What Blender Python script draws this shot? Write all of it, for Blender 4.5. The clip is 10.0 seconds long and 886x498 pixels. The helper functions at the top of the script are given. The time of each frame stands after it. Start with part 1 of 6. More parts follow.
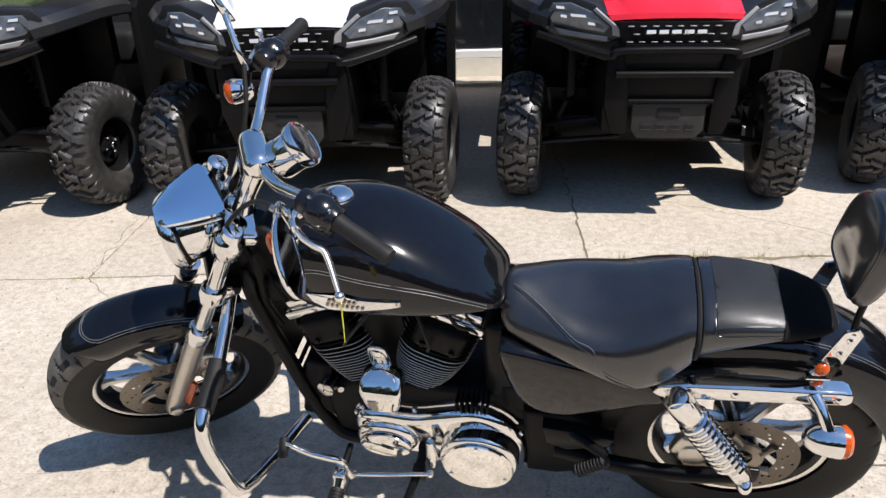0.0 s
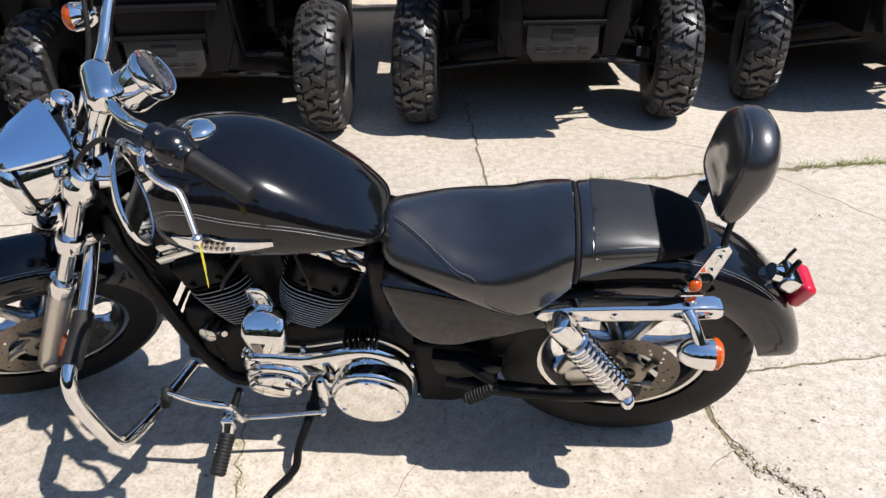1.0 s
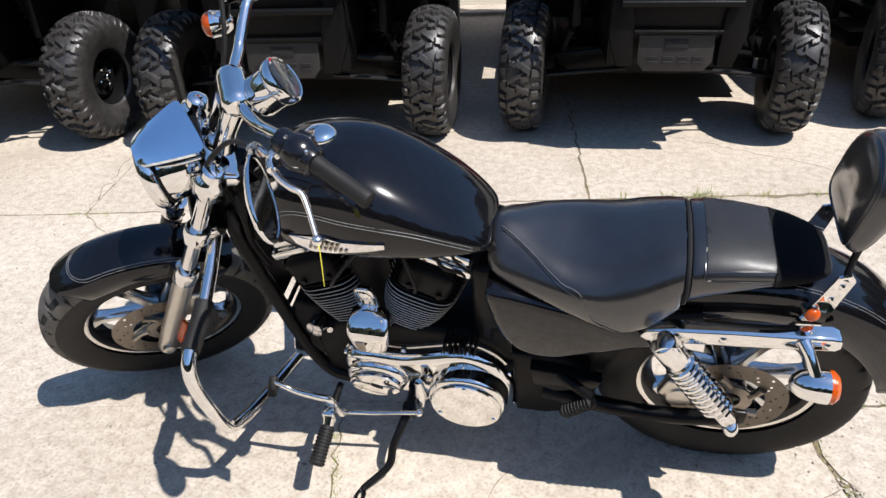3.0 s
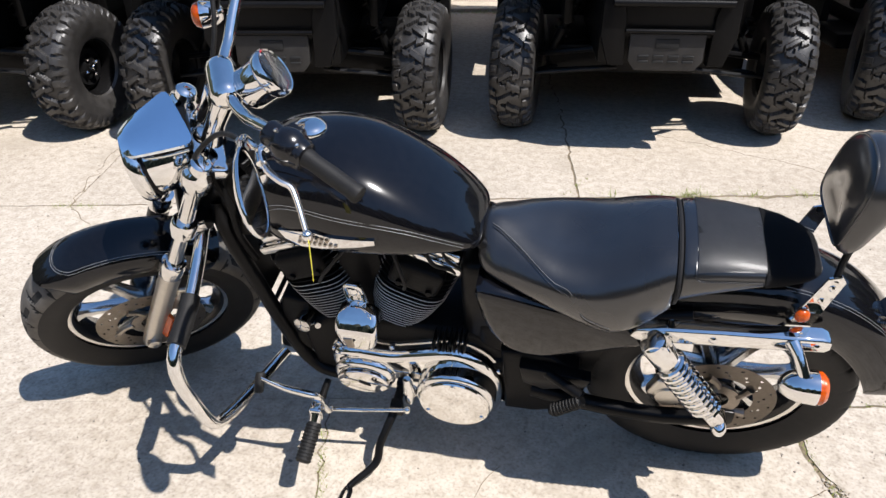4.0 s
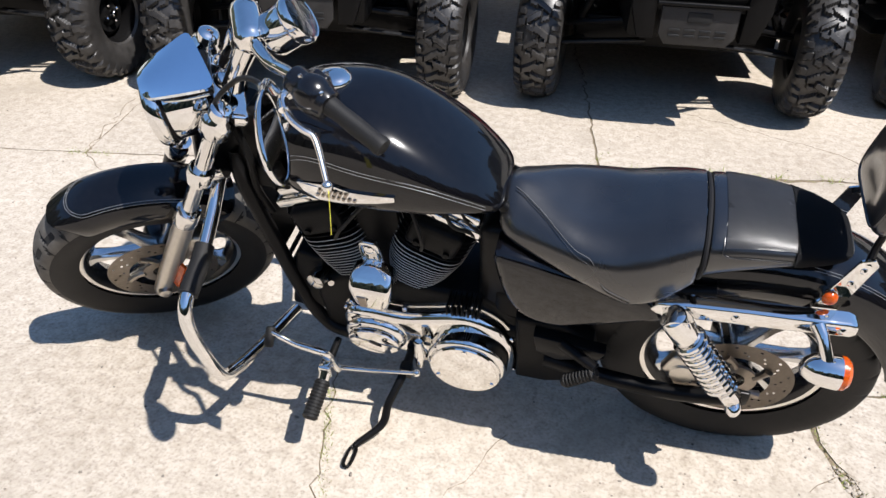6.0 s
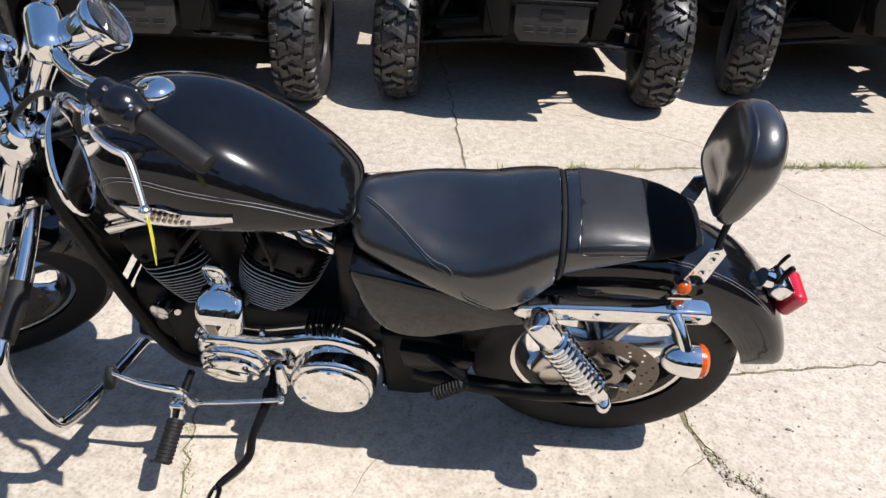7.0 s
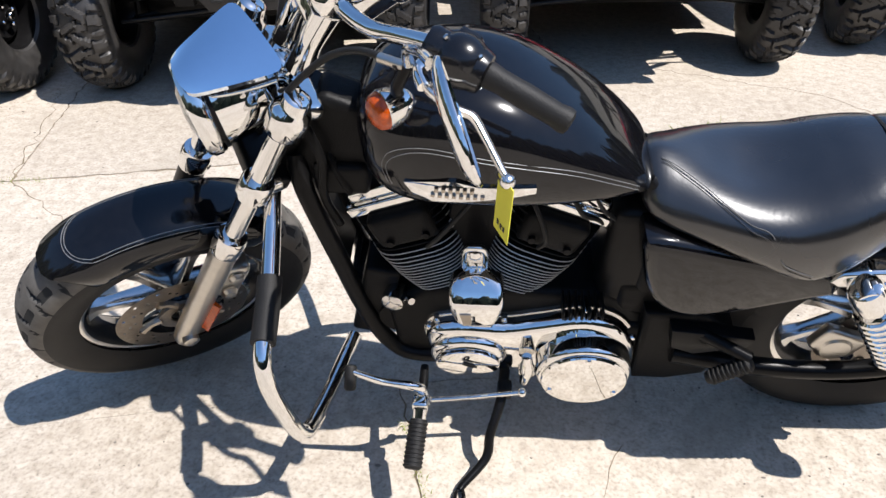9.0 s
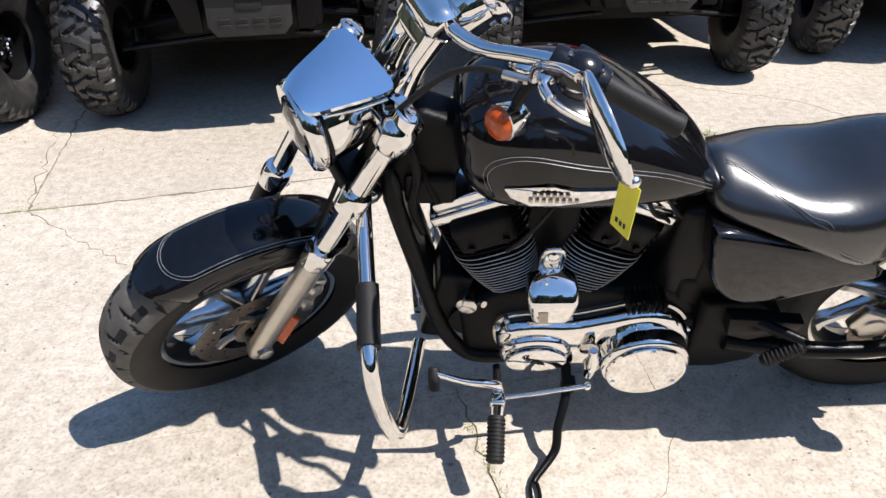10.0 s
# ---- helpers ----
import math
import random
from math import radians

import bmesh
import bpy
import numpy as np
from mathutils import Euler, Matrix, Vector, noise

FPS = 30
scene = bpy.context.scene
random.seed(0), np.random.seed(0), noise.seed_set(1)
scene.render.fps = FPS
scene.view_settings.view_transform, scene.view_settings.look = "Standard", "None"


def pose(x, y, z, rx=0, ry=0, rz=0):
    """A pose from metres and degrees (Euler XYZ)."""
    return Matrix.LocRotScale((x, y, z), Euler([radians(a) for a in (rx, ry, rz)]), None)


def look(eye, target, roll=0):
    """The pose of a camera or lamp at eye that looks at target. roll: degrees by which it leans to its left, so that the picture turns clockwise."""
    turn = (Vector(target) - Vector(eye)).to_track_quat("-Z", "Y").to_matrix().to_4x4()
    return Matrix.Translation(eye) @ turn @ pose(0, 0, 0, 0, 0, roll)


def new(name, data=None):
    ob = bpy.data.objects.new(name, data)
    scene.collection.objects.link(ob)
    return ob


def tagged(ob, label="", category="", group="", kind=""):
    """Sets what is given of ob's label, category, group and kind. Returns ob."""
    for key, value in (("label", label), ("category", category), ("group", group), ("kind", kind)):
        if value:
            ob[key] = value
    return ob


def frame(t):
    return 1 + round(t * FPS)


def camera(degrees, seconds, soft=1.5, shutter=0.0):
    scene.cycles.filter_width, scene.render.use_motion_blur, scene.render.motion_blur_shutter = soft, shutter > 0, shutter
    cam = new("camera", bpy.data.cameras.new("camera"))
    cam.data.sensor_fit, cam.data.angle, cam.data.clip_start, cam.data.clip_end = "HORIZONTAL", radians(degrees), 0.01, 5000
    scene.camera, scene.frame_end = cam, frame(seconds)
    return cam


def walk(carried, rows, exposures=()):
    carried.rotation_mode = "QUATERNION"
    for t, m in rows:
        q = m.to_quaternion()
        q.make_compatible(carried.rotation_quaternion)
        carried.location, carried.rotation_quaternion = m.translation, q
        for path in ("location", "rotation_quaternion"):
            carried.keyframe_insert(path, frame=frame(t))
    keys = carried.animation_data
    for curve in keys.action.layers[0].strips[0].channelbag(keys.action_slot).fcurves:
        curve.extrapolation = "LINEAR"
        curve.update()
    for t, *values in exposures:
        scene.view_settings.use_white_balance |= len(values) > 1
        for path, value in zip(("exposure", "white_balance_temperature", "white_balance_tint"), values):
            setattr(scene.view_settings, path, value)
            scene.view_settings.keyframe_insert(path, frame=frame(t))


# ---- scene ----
cam = camera(63.4, 10.0)
PATH = [
    (0, (0.416, -1.571, 1.522), (-0.041, 0.174, 0.658), -1.4),
    (0.5, (0.473, -1.537, 1.511), (0.167, 0.176, 0.526), -1.8),
    (1, (0.492, -1.505, 1.499), (0.271, 0.19, 0.461), -0.6),
    (1.5, (0.468, -1.505, 1.504), (0.112, 0.165, 0.462), -2.0),
    (2, (0.464, -1.518, 1.517), (0.039, 0.137, 0.477), -1.4),
    (2.5, (0.461, -1.52, 1.523), (-0.013, 0.13, 0.497), -2.1),
    (4, (0.448, -1.511, 1.515), (0.018, 0.144, 0.479), -0.4),
    (4.5, (0.44, -1.505, 1.513), (0.002, 0.142, 0.466), 0.2),
    (5, (0.431, -1.51, 1.507), (-0.026, 0.123, 0.446), 1.5),
    (6.3, (0.424, -1.487, 1.471), (0.0, 0.121, 0.36), 2.9),
    (6.5, (0.437, -1.47, 1.469), (0.07, 0.156, 0.363), 3.3),
    (7, (0.47, -1.404, 1.454), (0.335, 0.27, 0.368), 4.0),
    (7.2, (0.472, -1.366, 1.44), (0.384, 0.31, 0.35), 4.2),
    (7.5, (0.464, -1.31, 1.416), (0.385, 0.407, 0.393), 2.8),
    (7.7, (0.415, -1.299, 1.413), (0.368, 0.435, 0.422), 2.1),
    (8, (0.312, -1.349, 1.411), (0.267, 0.414, 0.467), 1.4),
    (8.2, (0.190, -1.387, 1.402), (0.184, 0.352, 0.415), 0.9),
    (8.5, (0.065, -1.43, 1.393), (-0.047, 0.251, 0.315), -1.3),
    (8.7, (-0.010, -1.405, 1.381), (-0.151, 0.26, 0.282), -0.6),
    (9, (-0.052, -1.322, 1.331), (-0.223, 0.317, 0.198), 0.2),
    (9.5, (-0.131, -1.27, 1.31), (-0.279, 0.353, 0.149), 0.4),
    (10, (-0.296, -1.424, 1.358), (-0.342, 0.251, 0.266), 0.1),
]
walk(cam, [(t, look(eye, target, roll)) for t, eye, target, roll in PATH],
     exposures=[(0, 0.46, 6420, 10), (1, 0.48, 6400, 10), (2.5, 0.52, 6380, 10), (5, 0.53, 6380, 10), (6.5, 0.54, 6350, 10), (7, 0.46, 6400, 10), (7.5, 0.42, 6380, 10),
                (8, 0.45, 6350, 10), (8.5, 0.56, 6340, 10), (9.5, 0.62, 6320, 10), (10, 0.58, 6320, 10)])

# ---- world and sun ----
SUN_DIR = Vector((0.54, -0.18, 1.0)).normalized()
world = bpy.data.worlds.new("sky")
scene.world = world
world.use_nodes = True
wn = world.node_tree.nodes
sky = wn.new("ShaderNodeTexSky")
sky.sky_type = "NISHITA"
sky.sun_disc = False
sky.sun_elevation = math.asin(SUN_DIR.z)
sky.sun_rotation = math.atan2(SUN_DIR.x, SUN_DIR.y)
sky.air_density, sky.dust_density, sky.ozone_density = 1.1, 0.35, 3.0
wn["Background"].inputs["Strength"].default_value = 0.118
deep = wn.new("ShaderNodeHueSaturation")
deep.inputs["Saturation"].default_value = 1.1
world.node_tree.links.new(sky.outputs[0], deep.inputs["Color"])
world.node_tree.links.new(deep.outputs[0], wn["Background"].inputs[0])
sun_data = bpy.data.lights.new("sun", "SUN")
sun_data.energy, sun_data.angle, sun_data.color = 5.0, radians(0.53), (1.0, 0.95, 0.905)
sun = new("sun", sun_data)
sun.matrix_world = look(SUN_DIR * 30, (0, 0, 0))

scene.view_settings.exposure = 0.46

# ---- materials ----


def material(name, color, rough=0.5, metal=0.0, coat=0.0, vary=0.15, grain=60.0, bump=0.0, bump_grain=None, rough_vary=0.1, spec=0.5, dust=0.0, coat_rough=0.04):
    """A surface with variation at two scales, relief and uneven gloss."""
    m = bpy.data.materials.new(name)
    m.use_nodes = True
    nt = m.node_tree
    b = nt.nodes["Principled BSDF"]
    b.inputs["Metallic"].default_value = metal
    b.inputs["Coat Weight"].default_value = coat
    b.inputs["Coat Roughness"].default_value = coat_rough
    b.inputs["Specular IOR Level"].default_value = spec
    tc = nt.nodes.new("ShaderNodeTexCoord")

    def noise_node(scale, detail=4.0):
        n = nt.nodes.new("ShaderNodeTexNoise")
        n.inputs["Scale"].default_value = scale
        n.inputs["Detail"].default_value = detail
        nt.links.new(tc.outputs["Object"], n.inputs["Vector"])
        return n
    fine, broad = noise_node(grain), noise_node(max(grain / 12, 2.5), 3.0)
    add = nt.nodes.new("ShaderNodeMath")
    add.operation = "ADD"
    nt.links.new(fine.outputs[0], add.inputs[0])
    nt.links.new(broad.outputs[0], add.inputs[1])
    mr = nt.nodes.new("ShaderNodeMapRange")
    mr.inputs["From Min"].default_value, mr.inputs["From Max"].default_value = 0.6, 1.4
    nt.links.new(add.outputs[0], mr.inputs["Value"])
    mix = nt.nodes.new("ShaderNodeMix")
    mix.data_type = "RGBA"
    lo = [c * (1 - vary) for c in color]
    hi = [min(1, c * (1 + vary) + dust) for c in color]
    mix.inputs["A"].default_value = (*lo, 1)
    mix.inputs["B"].default_value = (*hi, 1)
    nt.links.new(mr.outputs[0], mix.inputs["Factor"])
    nt.links.new(mix.outputs["Result"], b.inputs["Base Color"])
    rr = nt.nodes.new("ShaderNodeMapRange")
    rr.inputs["From Min"].default_value, rr.inputs["From Max"].default_value = 0.3, 0.7
    rr.inputs["To Min"].default_value, rr.inputs["To Max"].default_value = max(0.0, rough * (1 - rough_vary)), min(1, rough * (1 + rough_vary))
    nt.links.new(broad.outputs[0], rr.inputs["Value"])
    nt.links.new(rr.outputs[0], b.inputs["Roughness"])
    if bump:
        bn = noise_node(bump_grain or grain * 3, 3.0)
        bp = nt.nodes.new("ShaderNodeBump")
        bp.inputs["Strength"].default_value = bump
        bp.inputs["Distance"].default_value = 0.002
        nt.links.new(bn.outputs[0], bp.inputs["Height"])
        nt.links.new(bp.outputs[0], b.inputs["Normal"])
    return m


CHROME = material("chrome", (0.80, 0.79, 0.77), 0.026, 1.0, vary=0.05, rough_vary=0.5, bump=0.10, bump_grain=22)
# blue in this base colour imitates reflected sky, chiefly on the visor
BRIGHT_CHROME = material("sky_tinted_chrome", (0.80, 0.88, 0.98), 0.03, 1.0, vary=0.02, rough_vary=0.5)
DULL_CHROME = material("worn_chrome", (0.62, 0.60, 0.57), 0.16, 1.0, vary=0.08, rough_vary=0.4)
POLISHED = material("polished_aluminium", (0.82, 0.80, 0.77), 0.22, 1.0, vary=0.06)
SWITCH = material("black_switch_gear", (0.005, 0.005, 0.006), 0.2, vary=0.3, bump=0.05, spec=0.5)
SPOKE = material("silver_wheel_spoke", (0.62, 0.62, 0.61), 0.2, 1.0, vary=0.08)
CAST = material("cast_aluminium", (0.56, 0.53, 0.48), 0.32, 1.0, vary=0.1, bump=0.15)
DISC_WORN = material("worn_disc_steel", (0.27, 0.235, 0.20), 0.36, 1.0, vary=0.2, grain=90)
STEEL = material("brushed_steel", (0.38, 0.335, 0.285), 0.34, 1.0, vary=0.2, grain=90)
PAINT = material("black_gloss_paint", (0.0032, 0.0032, 0.0042), 0.05, 0.0, coat=0.18, coat_rough=0.16, vary=0.3, rough_vary=0.6, dust=0.001, spec=0.36)
LEATHER = material("black_leather", (0.010, 0.0098, 0.0104), 0.31, coat=1.0, coat_rough=0.17, vary=0.3, grain=22, bump=0.12, bump_grain=110, rough_vary=0.35, spec=0.5)
# paler than LEATHER: the sunlit front of the pillion pad, by colour
LEATHER_GREY = material("lit_pad_leather", (0.042, 0.042, 0.045), 0.42, coat=0.35, coat_rough=0.30, vary=0.3, grain=30, bump=0.1, bump_grain=420, rough_vary=0.25)
TEXTILE = material("black_fabric", (0.006, 0.006, 0.007), 0.75, vary=0.3, grain=80, bump=0.3, bump_grain=600, spec=0.3)
RUBBER = material("black_rubber", (0.010, 0.0095, 0.009), 0.6, vary=0.3, grain=50, bump=0.25, bump_grain=300, spec=0.3)
TYRE_DUSTY = material("dusty_tyre_rubber", (0.085, 0.077, 0.066), 0.72, vary=0.4, grain=35, bump=0.3, bump_grain=200, dust=0.015)
GROOVE = material("tyre_groove", (0.010, 0.010, 0.010), 0.85, vary=0.2)
BLACK_METAL = material("black_powder_coat", (0.0062, 0.0060, 0.0062), 0.3, vary=0.3, bump=0.1, bump_grain=300, spec=0.13)
WHEEL_BLACK = material("black_wheel_paint", (0.006, 0.006, 0.007), 0.22, vary=0.3, spec=0.45)
ENGINE = material("wrinkle_black_engine", (0.0062, 0.0060, 0.0060), 0.4, vary=0.3, bump=0.3, bump_grain=260, spec=0.10)
FIN_EDGE = material("machined_fin_edge", (0.50, 0.47, 0.43), 0.45, 0.55, vary=0.15)
PIN = material("silver_pinstripe", (0.28, 0.28, 0.28), 0.35, 0.4, vary=0.1)
STITCH = material("grey_thread", (0.10, 0.10, 0.10), 0.7, vary=0.2)
AMBER = material("amber_plastic", (0.42, 0.060, 0.001), 0.22, vary=0.55, grain=150, bump=0.5, bump_grain=130, coat=0.2)
RED = material("red_plastic", (0.46, 0.010, 0.030), 0.25, vary=0.2, grain=120, coat=0.6)
TAG = material("yellow_paper_tag", (0.78, 0.70, 0.06), 0.55, vary=0.06)
INK = material("black_ink", (0.02, 0.02, 0.02), 0.6, vary=0.1)
GAUGE = material("gauge_face", (0.012, 0.012, 0.013), 0.25, vary=0.2)
WHITE_INK = material("white_ink", (0.7, 0.7, 0.68), 0.5, vary=0.05)
# darkened copy of the black plastic, for front faces that lie in shade
PLASTIC = material("black_moulded_plastic", (0.0055, 0.0053, 0.0054), 0.36, vary=0.3, grain=50, bump=0.3, bump_grain=350, spec=0.12)
# lighter copy of it for wings and lamp surrounds that catch the light
SHELL_PLASTIC = material("lit_satin_black_plastic", (0.012, 0.012, 0.013), 0.30, vary=0.3, grain=40, bump=0.15, bump_grain=350, spec=0.5)
PLASTIC_DULL = material("grey_black_plastic", (0.011, 0.011, 0.0115), 0.45, vary=0.3, grain=50, bump=0.3, bump_grain=350, spec=0.3)
TYRE_ATV = material("dusty_offroad_tyre", (0.021, 0.019, 0.0175), 0.40, vary=0.5, grain=30, bump=0.35, bump_grain=160, dust=0.02)
LAMP_GLASS = material("lamp_glass", (0.085, 0.10, 0.12), 0.04, vary=0.8, grain=14, spec=0.9)
LAMP_TRIM = material("grey_lamp_trim", (0.24, 0.24, 0.245), 0.4, vary=0.2)
SKID = material("dusty_skid_plate", (0.013, 0.0115, 0.0105), 0.6, vary=0.35, grain=30, dust=0.01)
HOOD_RED = material("red_body_plastic", (0.62, 0.008, 0.014), 0.18, coat=0.7, vary=0.06)
HOOD_WHITE = material("white_body_plastic", (0.80, 0.80, 0.79), 0.22, coat=0.6, vary=0.03)
HOOD_GREEN = material("olive_body_plastic", (0.065, 0.085, 0.035), 0.25, coat=0.5, vary=0.08)
GRASS = material("grass_blade", (0.24, 0.28, 0.06), 0.6, vary=0.4, grain=20)
GRIT = material("loose_grit", (0.20, 0.175, 0.145), 0.9, vary=0.6, grain=40)
SOIL = material("joint_soil", (0.18, 0.14, 0.09), 0.95, vary=0.5, grain=90, bump=0.6, bump_grain=200)
WALL_PAINT = material("cream_wall_paint", (0.70, 0.66, 0.57), 0.75, vary=0.08, grain=12, bump=0.2)
FRAME_WHITE = material("white_frame_paint", (0.80, 0.79, 0.76), 0.45, vary=0.05)


def glass(name, tint=(0.9, 0.93, 0.95), rough=0.02):
    m = bpy.data.materials.new(name)
    m.use_nodes = True
    b = m.node_tree.nodes["Principled BSDF"]
    b.inputs["Base Color"].default_value = (*tint, 1)
    b.inputs["Transmission Weight"].default_value = 1.0
    b.inputs["Roughness"].default_value = rough
    b.inputs["IOR"].default_value = 1.45
    return m


GLASS = glass("clear_glass")
DARK_GLASS = material("dark_window_glass", (0.012, 0.014, 0.016), 0.05, vary=0.1, spec=0.6)
MIRROR = material("mirror_glass", (0.9, 0.9, 0.9), 0.01, 1.0, vary=0.0)


def concrete():
    m = bpy.data.materials.new("worn_concrete")
    m.use_nodes = True
    nt = m.node_tree
    b = nt.nodes["Principled BSDF"]
    tc = nt.nodes.new("ShaderNodeTexCoord")
    oi = nt.nodes.new("ShaderNodeObjectInfo")

    def tex(kind, scale, detail=4.0):
        n = nt.nodes.new(kind)
        n.inputs["Scale"].default_value = scale
        if "Detail" in n.inputs:
            n.inputs["Detail"].default_value = detail
        nt.links.new(tc.outputs["Object"], n.inputs["Vector"])
        return n

    def ramp(src, stops):
        r = nt.nodes.new("ShaderNodeValToRGB")
        r.color_ramp.elements[0].position, r.color_ramp.elements[0].color = stops[0][0], (*stops[0][1], 1)
        r.color_ramp.elements[1].position, r.color_ramp.elements[1].color = stops[-1][0], (*stops[-1][1], 1)
        for p, c in stops[1:-1]:
            e = r.color_ramp.elements.new(p)
            e.color = (*c, 1)
        nt.links.new(src, r.inputs[0])
        return r

    def mixed(kind, fac, a, c):
        x = nt.nodes.new("ShaderNodeMix")
        x.data_type, x.blend_type = "RGBA", kind
        if isinstance(fac, float):
            x.inputs["Factor"].default_value = fac
        else:
            nt.links.new(fac, x.inputs["Factor"])
        for v, sock in ((a, x.inputs["A"]), (c, x.inputs["B"])):
            if isinstance(v, tuple):
                sock.default_value = (*v, 1)
            else:
                nt.links.new(v, sock)
        return x.outputs["Result"]
    broad = ramp(tex("ShaderNodeTexNoise", 0.9, 6.0).outputs[0], [(0.3, (0.37, 0.322, 0.264)), (0.7, (0.455, 0.404, 0.340))])
    mid = ramp(tex("ShaderNodeTexNoise", 26.0, 8.0).outputs[0], [(0.30, (0.66, 0.63, 0.58)), (0.60, (1.04, 1.04, 1.04))])
    sand = ramp(tex("ShaderNodeTexNoise", 100.0, 8.0).outputs[0], [(0.32, (0.55, 0.52, 0.48)), (0.46, (0.94, 0.93, 0.92)), (0.66, (1.14, 1.14, 1.13))])
    pits = ramp(tex("ShaderNodeTexVoronoi", 58.0).outputs[0], [(0.05, (0.30, 0.27, 0.23)), (0.13, (1.0, 1.0, 1.0))])
    col = mixed("MULTIPLY", 0.6, broad.outputs[0], mid.outputs[0])
    col = mixed("MULTIPLY", 0.55, col, sand.outputs[0])
    col = mixed("MULTIPLY", 0.45, col, pits.outputs[0])
    grains = nt.nodes.new("ShaderNodeRGBToBW")
    nt.links.new(tex("ShaderNodeTexVoronoi", 105.0).outputs["Color"], grains.inputs[0])
    stones = ramp(grains.outputs[0], [(0.15, (0.66, 0.63, 0.59)), (0.5, (0.97, 0.96, 0.95)), (0.85, (1.20, 1.20, 1.19))])
    col = mixed("MULTIPLY", 0.8, col, stones.outputs[0])
    stain = ramp(tex("ShaderNodeTexNoise", 3.1, 5.0).outputs[0], [(0.54, (0.0, 0.0, 0.0)), (0.72, (0.5, 0.5, 0.5))])
    col = mixed("MIX", stain.outputs[0], col, (0.33, 0.285, 0.225))
    slab = nt.nodes.new("ShaderNodeMapRange")
    slab.inputs["To Min"].default_value, slab.inputs["To Max"].default_value = 0.92, 1.06
    nt.links.new(oi.outputs["Random"], slab.inputs["Value"])
    hsv = nt.nodes.new("ShaderNodeHueSaturation")
    nt.links.new(slab.outputs[0], hsv.inputs["Value"])
    nt.links.new(col, hsv.inputs["Color"])
    nt.links.new(hsv.outputs[0], b.inputs["Base Color"])
    b.inputs["Roughness"].default_value = 0.88
    b.inputs["Specular IOR Level"].default_value = 0.3
    hb = nt.nodes.new("ShaderNodeMath")
    hb.operation = "ADD"
    nt.links.new(sand.outputs[0], hb.inputs[0])
    nt.links.new(pits.outputs[0], hb.inputs[1])
    bp = nt.nodes.new("ShaderNodeBump")
    bp.inputs["Strength"].default_value, bp.inputs["Distance"].default_value = 0.3, 0.003
    nt.links.new(hb.outputs[0], bp.inputs["Height"])
    nt.links.new(bp.outputs[0], b.inputs["Normal"])
    return m


CONCRETE = concrete()

# ---- mesh helpers ----


def part(name, bm, mat, parent=None, label="", smooth=True, angle=38):
    me = bpy.data.meshes.new(name)
    bmesh.ops.recalc_face_normals(bm, faces=bm.faces)
    if smooth:
        for f in bm.faces:
            f.smooth = True
        for e in bm.edges:
            e.smooth = e.calc_face_angle(3.0) < radians(angle) if len(e.link_faces) == 2 else False
    bm.to_mesh(me)
    bm.free()
    mats = mat if isinstance(mat, (list, tuple)) else [mat]
    for x in mats:
        me.materials.append(x)
    ob = new(name, me)
    if parent:
        ob.parent = parent
    if label:
        tagged(ob, label)
    return ob


def thing(name, label, category, m=None, group="", kind=""):
    ob = new(name)
    ob.empty_display_size = 0.1
    if m is not None:
        ob.matrix_basis = m
    return tagged(ob, label, category, group, kind)


def merge(bm, tmp, m=None, slot=0):
    if m is not None:
        tmp.transform(m)
    for f in tmp.faces:
        f.material_index = slot
    me = bpy.data.meshes.new("tmp")
    tmp.to_mesh(me)
    tmp.free()
    bm.from_mesh(me)
    bpy.data.meshes.remove(me)
    return bm


def curve_points(pts, n=6):
    pts = [Vector(p) for p in pts]
    if len(pts) == 2 or n <= 1:
        return pts
    out = []
    for i in range(len(pts) - 1):
        p0 = pts[max(i - 1, 0)]
        p1, p2 = pts[i], pts[i + 1]
        p3 = pts[min(i + 2, len(pts) - 1)]
        for k in range(n):
            u = k / n
            out.append(0.5 * ((2 * p1) + (p2 - p0) * u + (2 * p0 - 5 * p1 + 4 * p2 - p3) * u * u + (3 * p1 - p0 - 3 * p2 + p3) * u ** 3))
    out.append(pts[-1])
    return out


def tube(bm, pts, r, seg=12, n=6, flat=1.0, slot=0):
    """A rod along a smooth line; r may be one radius or one for each given point."""
    rs = r if isinstance(r, (list, tuple)) else None
    line = curve_points(pts, n)
    count = len(line)
    t0 = (line[1] - line[0]).normalized()
    side = t0.orthogonal().normalized()
    if flat != 1.0:
        side = t0.cross(Vector((0, 1, 0))).normalized()
    rings = []
    for i, p in enumerate(line):
        t = (line[min(i + 1, count - 1)] - line[max(i - 1, 0)]).normalized()
        side = (side - t * side.dot(t)).normalized()
        up = t.cross(side)
        if rs:
            f = i / (count - 1) * (len(rs) - 1)
            k = min(int(f), len(rs) - 2)
            rad = rs[k] + (rs[k + 1] - rs[k]) * (f - k)
        else:
            rad = r
        rings.append([bm.verts.new(p + side * math.cos(a) * rad + up * math.sin(a) * rad * flat) for a in (2 * math.pi * j / seg for j in range(seg))])
    skin(bm, rings, slot=slot)
    return bm


def skin(bm, rings, cap=True, closed=True, loop=False, slot=0):
    faces = []
    m = len(rings)
    for i in range(m if loop else m - 1):
        a, b = rings[i], rings[(i + 1) % m]
        k = len(a)
        for j in range(k if closed else k - 1):
            faces.append(bm.faces.new((a[j], a[(j + 1) % k], b[(j + 1) % k], b[j])))
    if cap and not loop:
        faces.append(bm.faces.new(rings[0]))
        faces.append(bm.faces.new(list(reversed(rings[-1]))))
    for f in faces:
        f.material_index = slot
    return faces


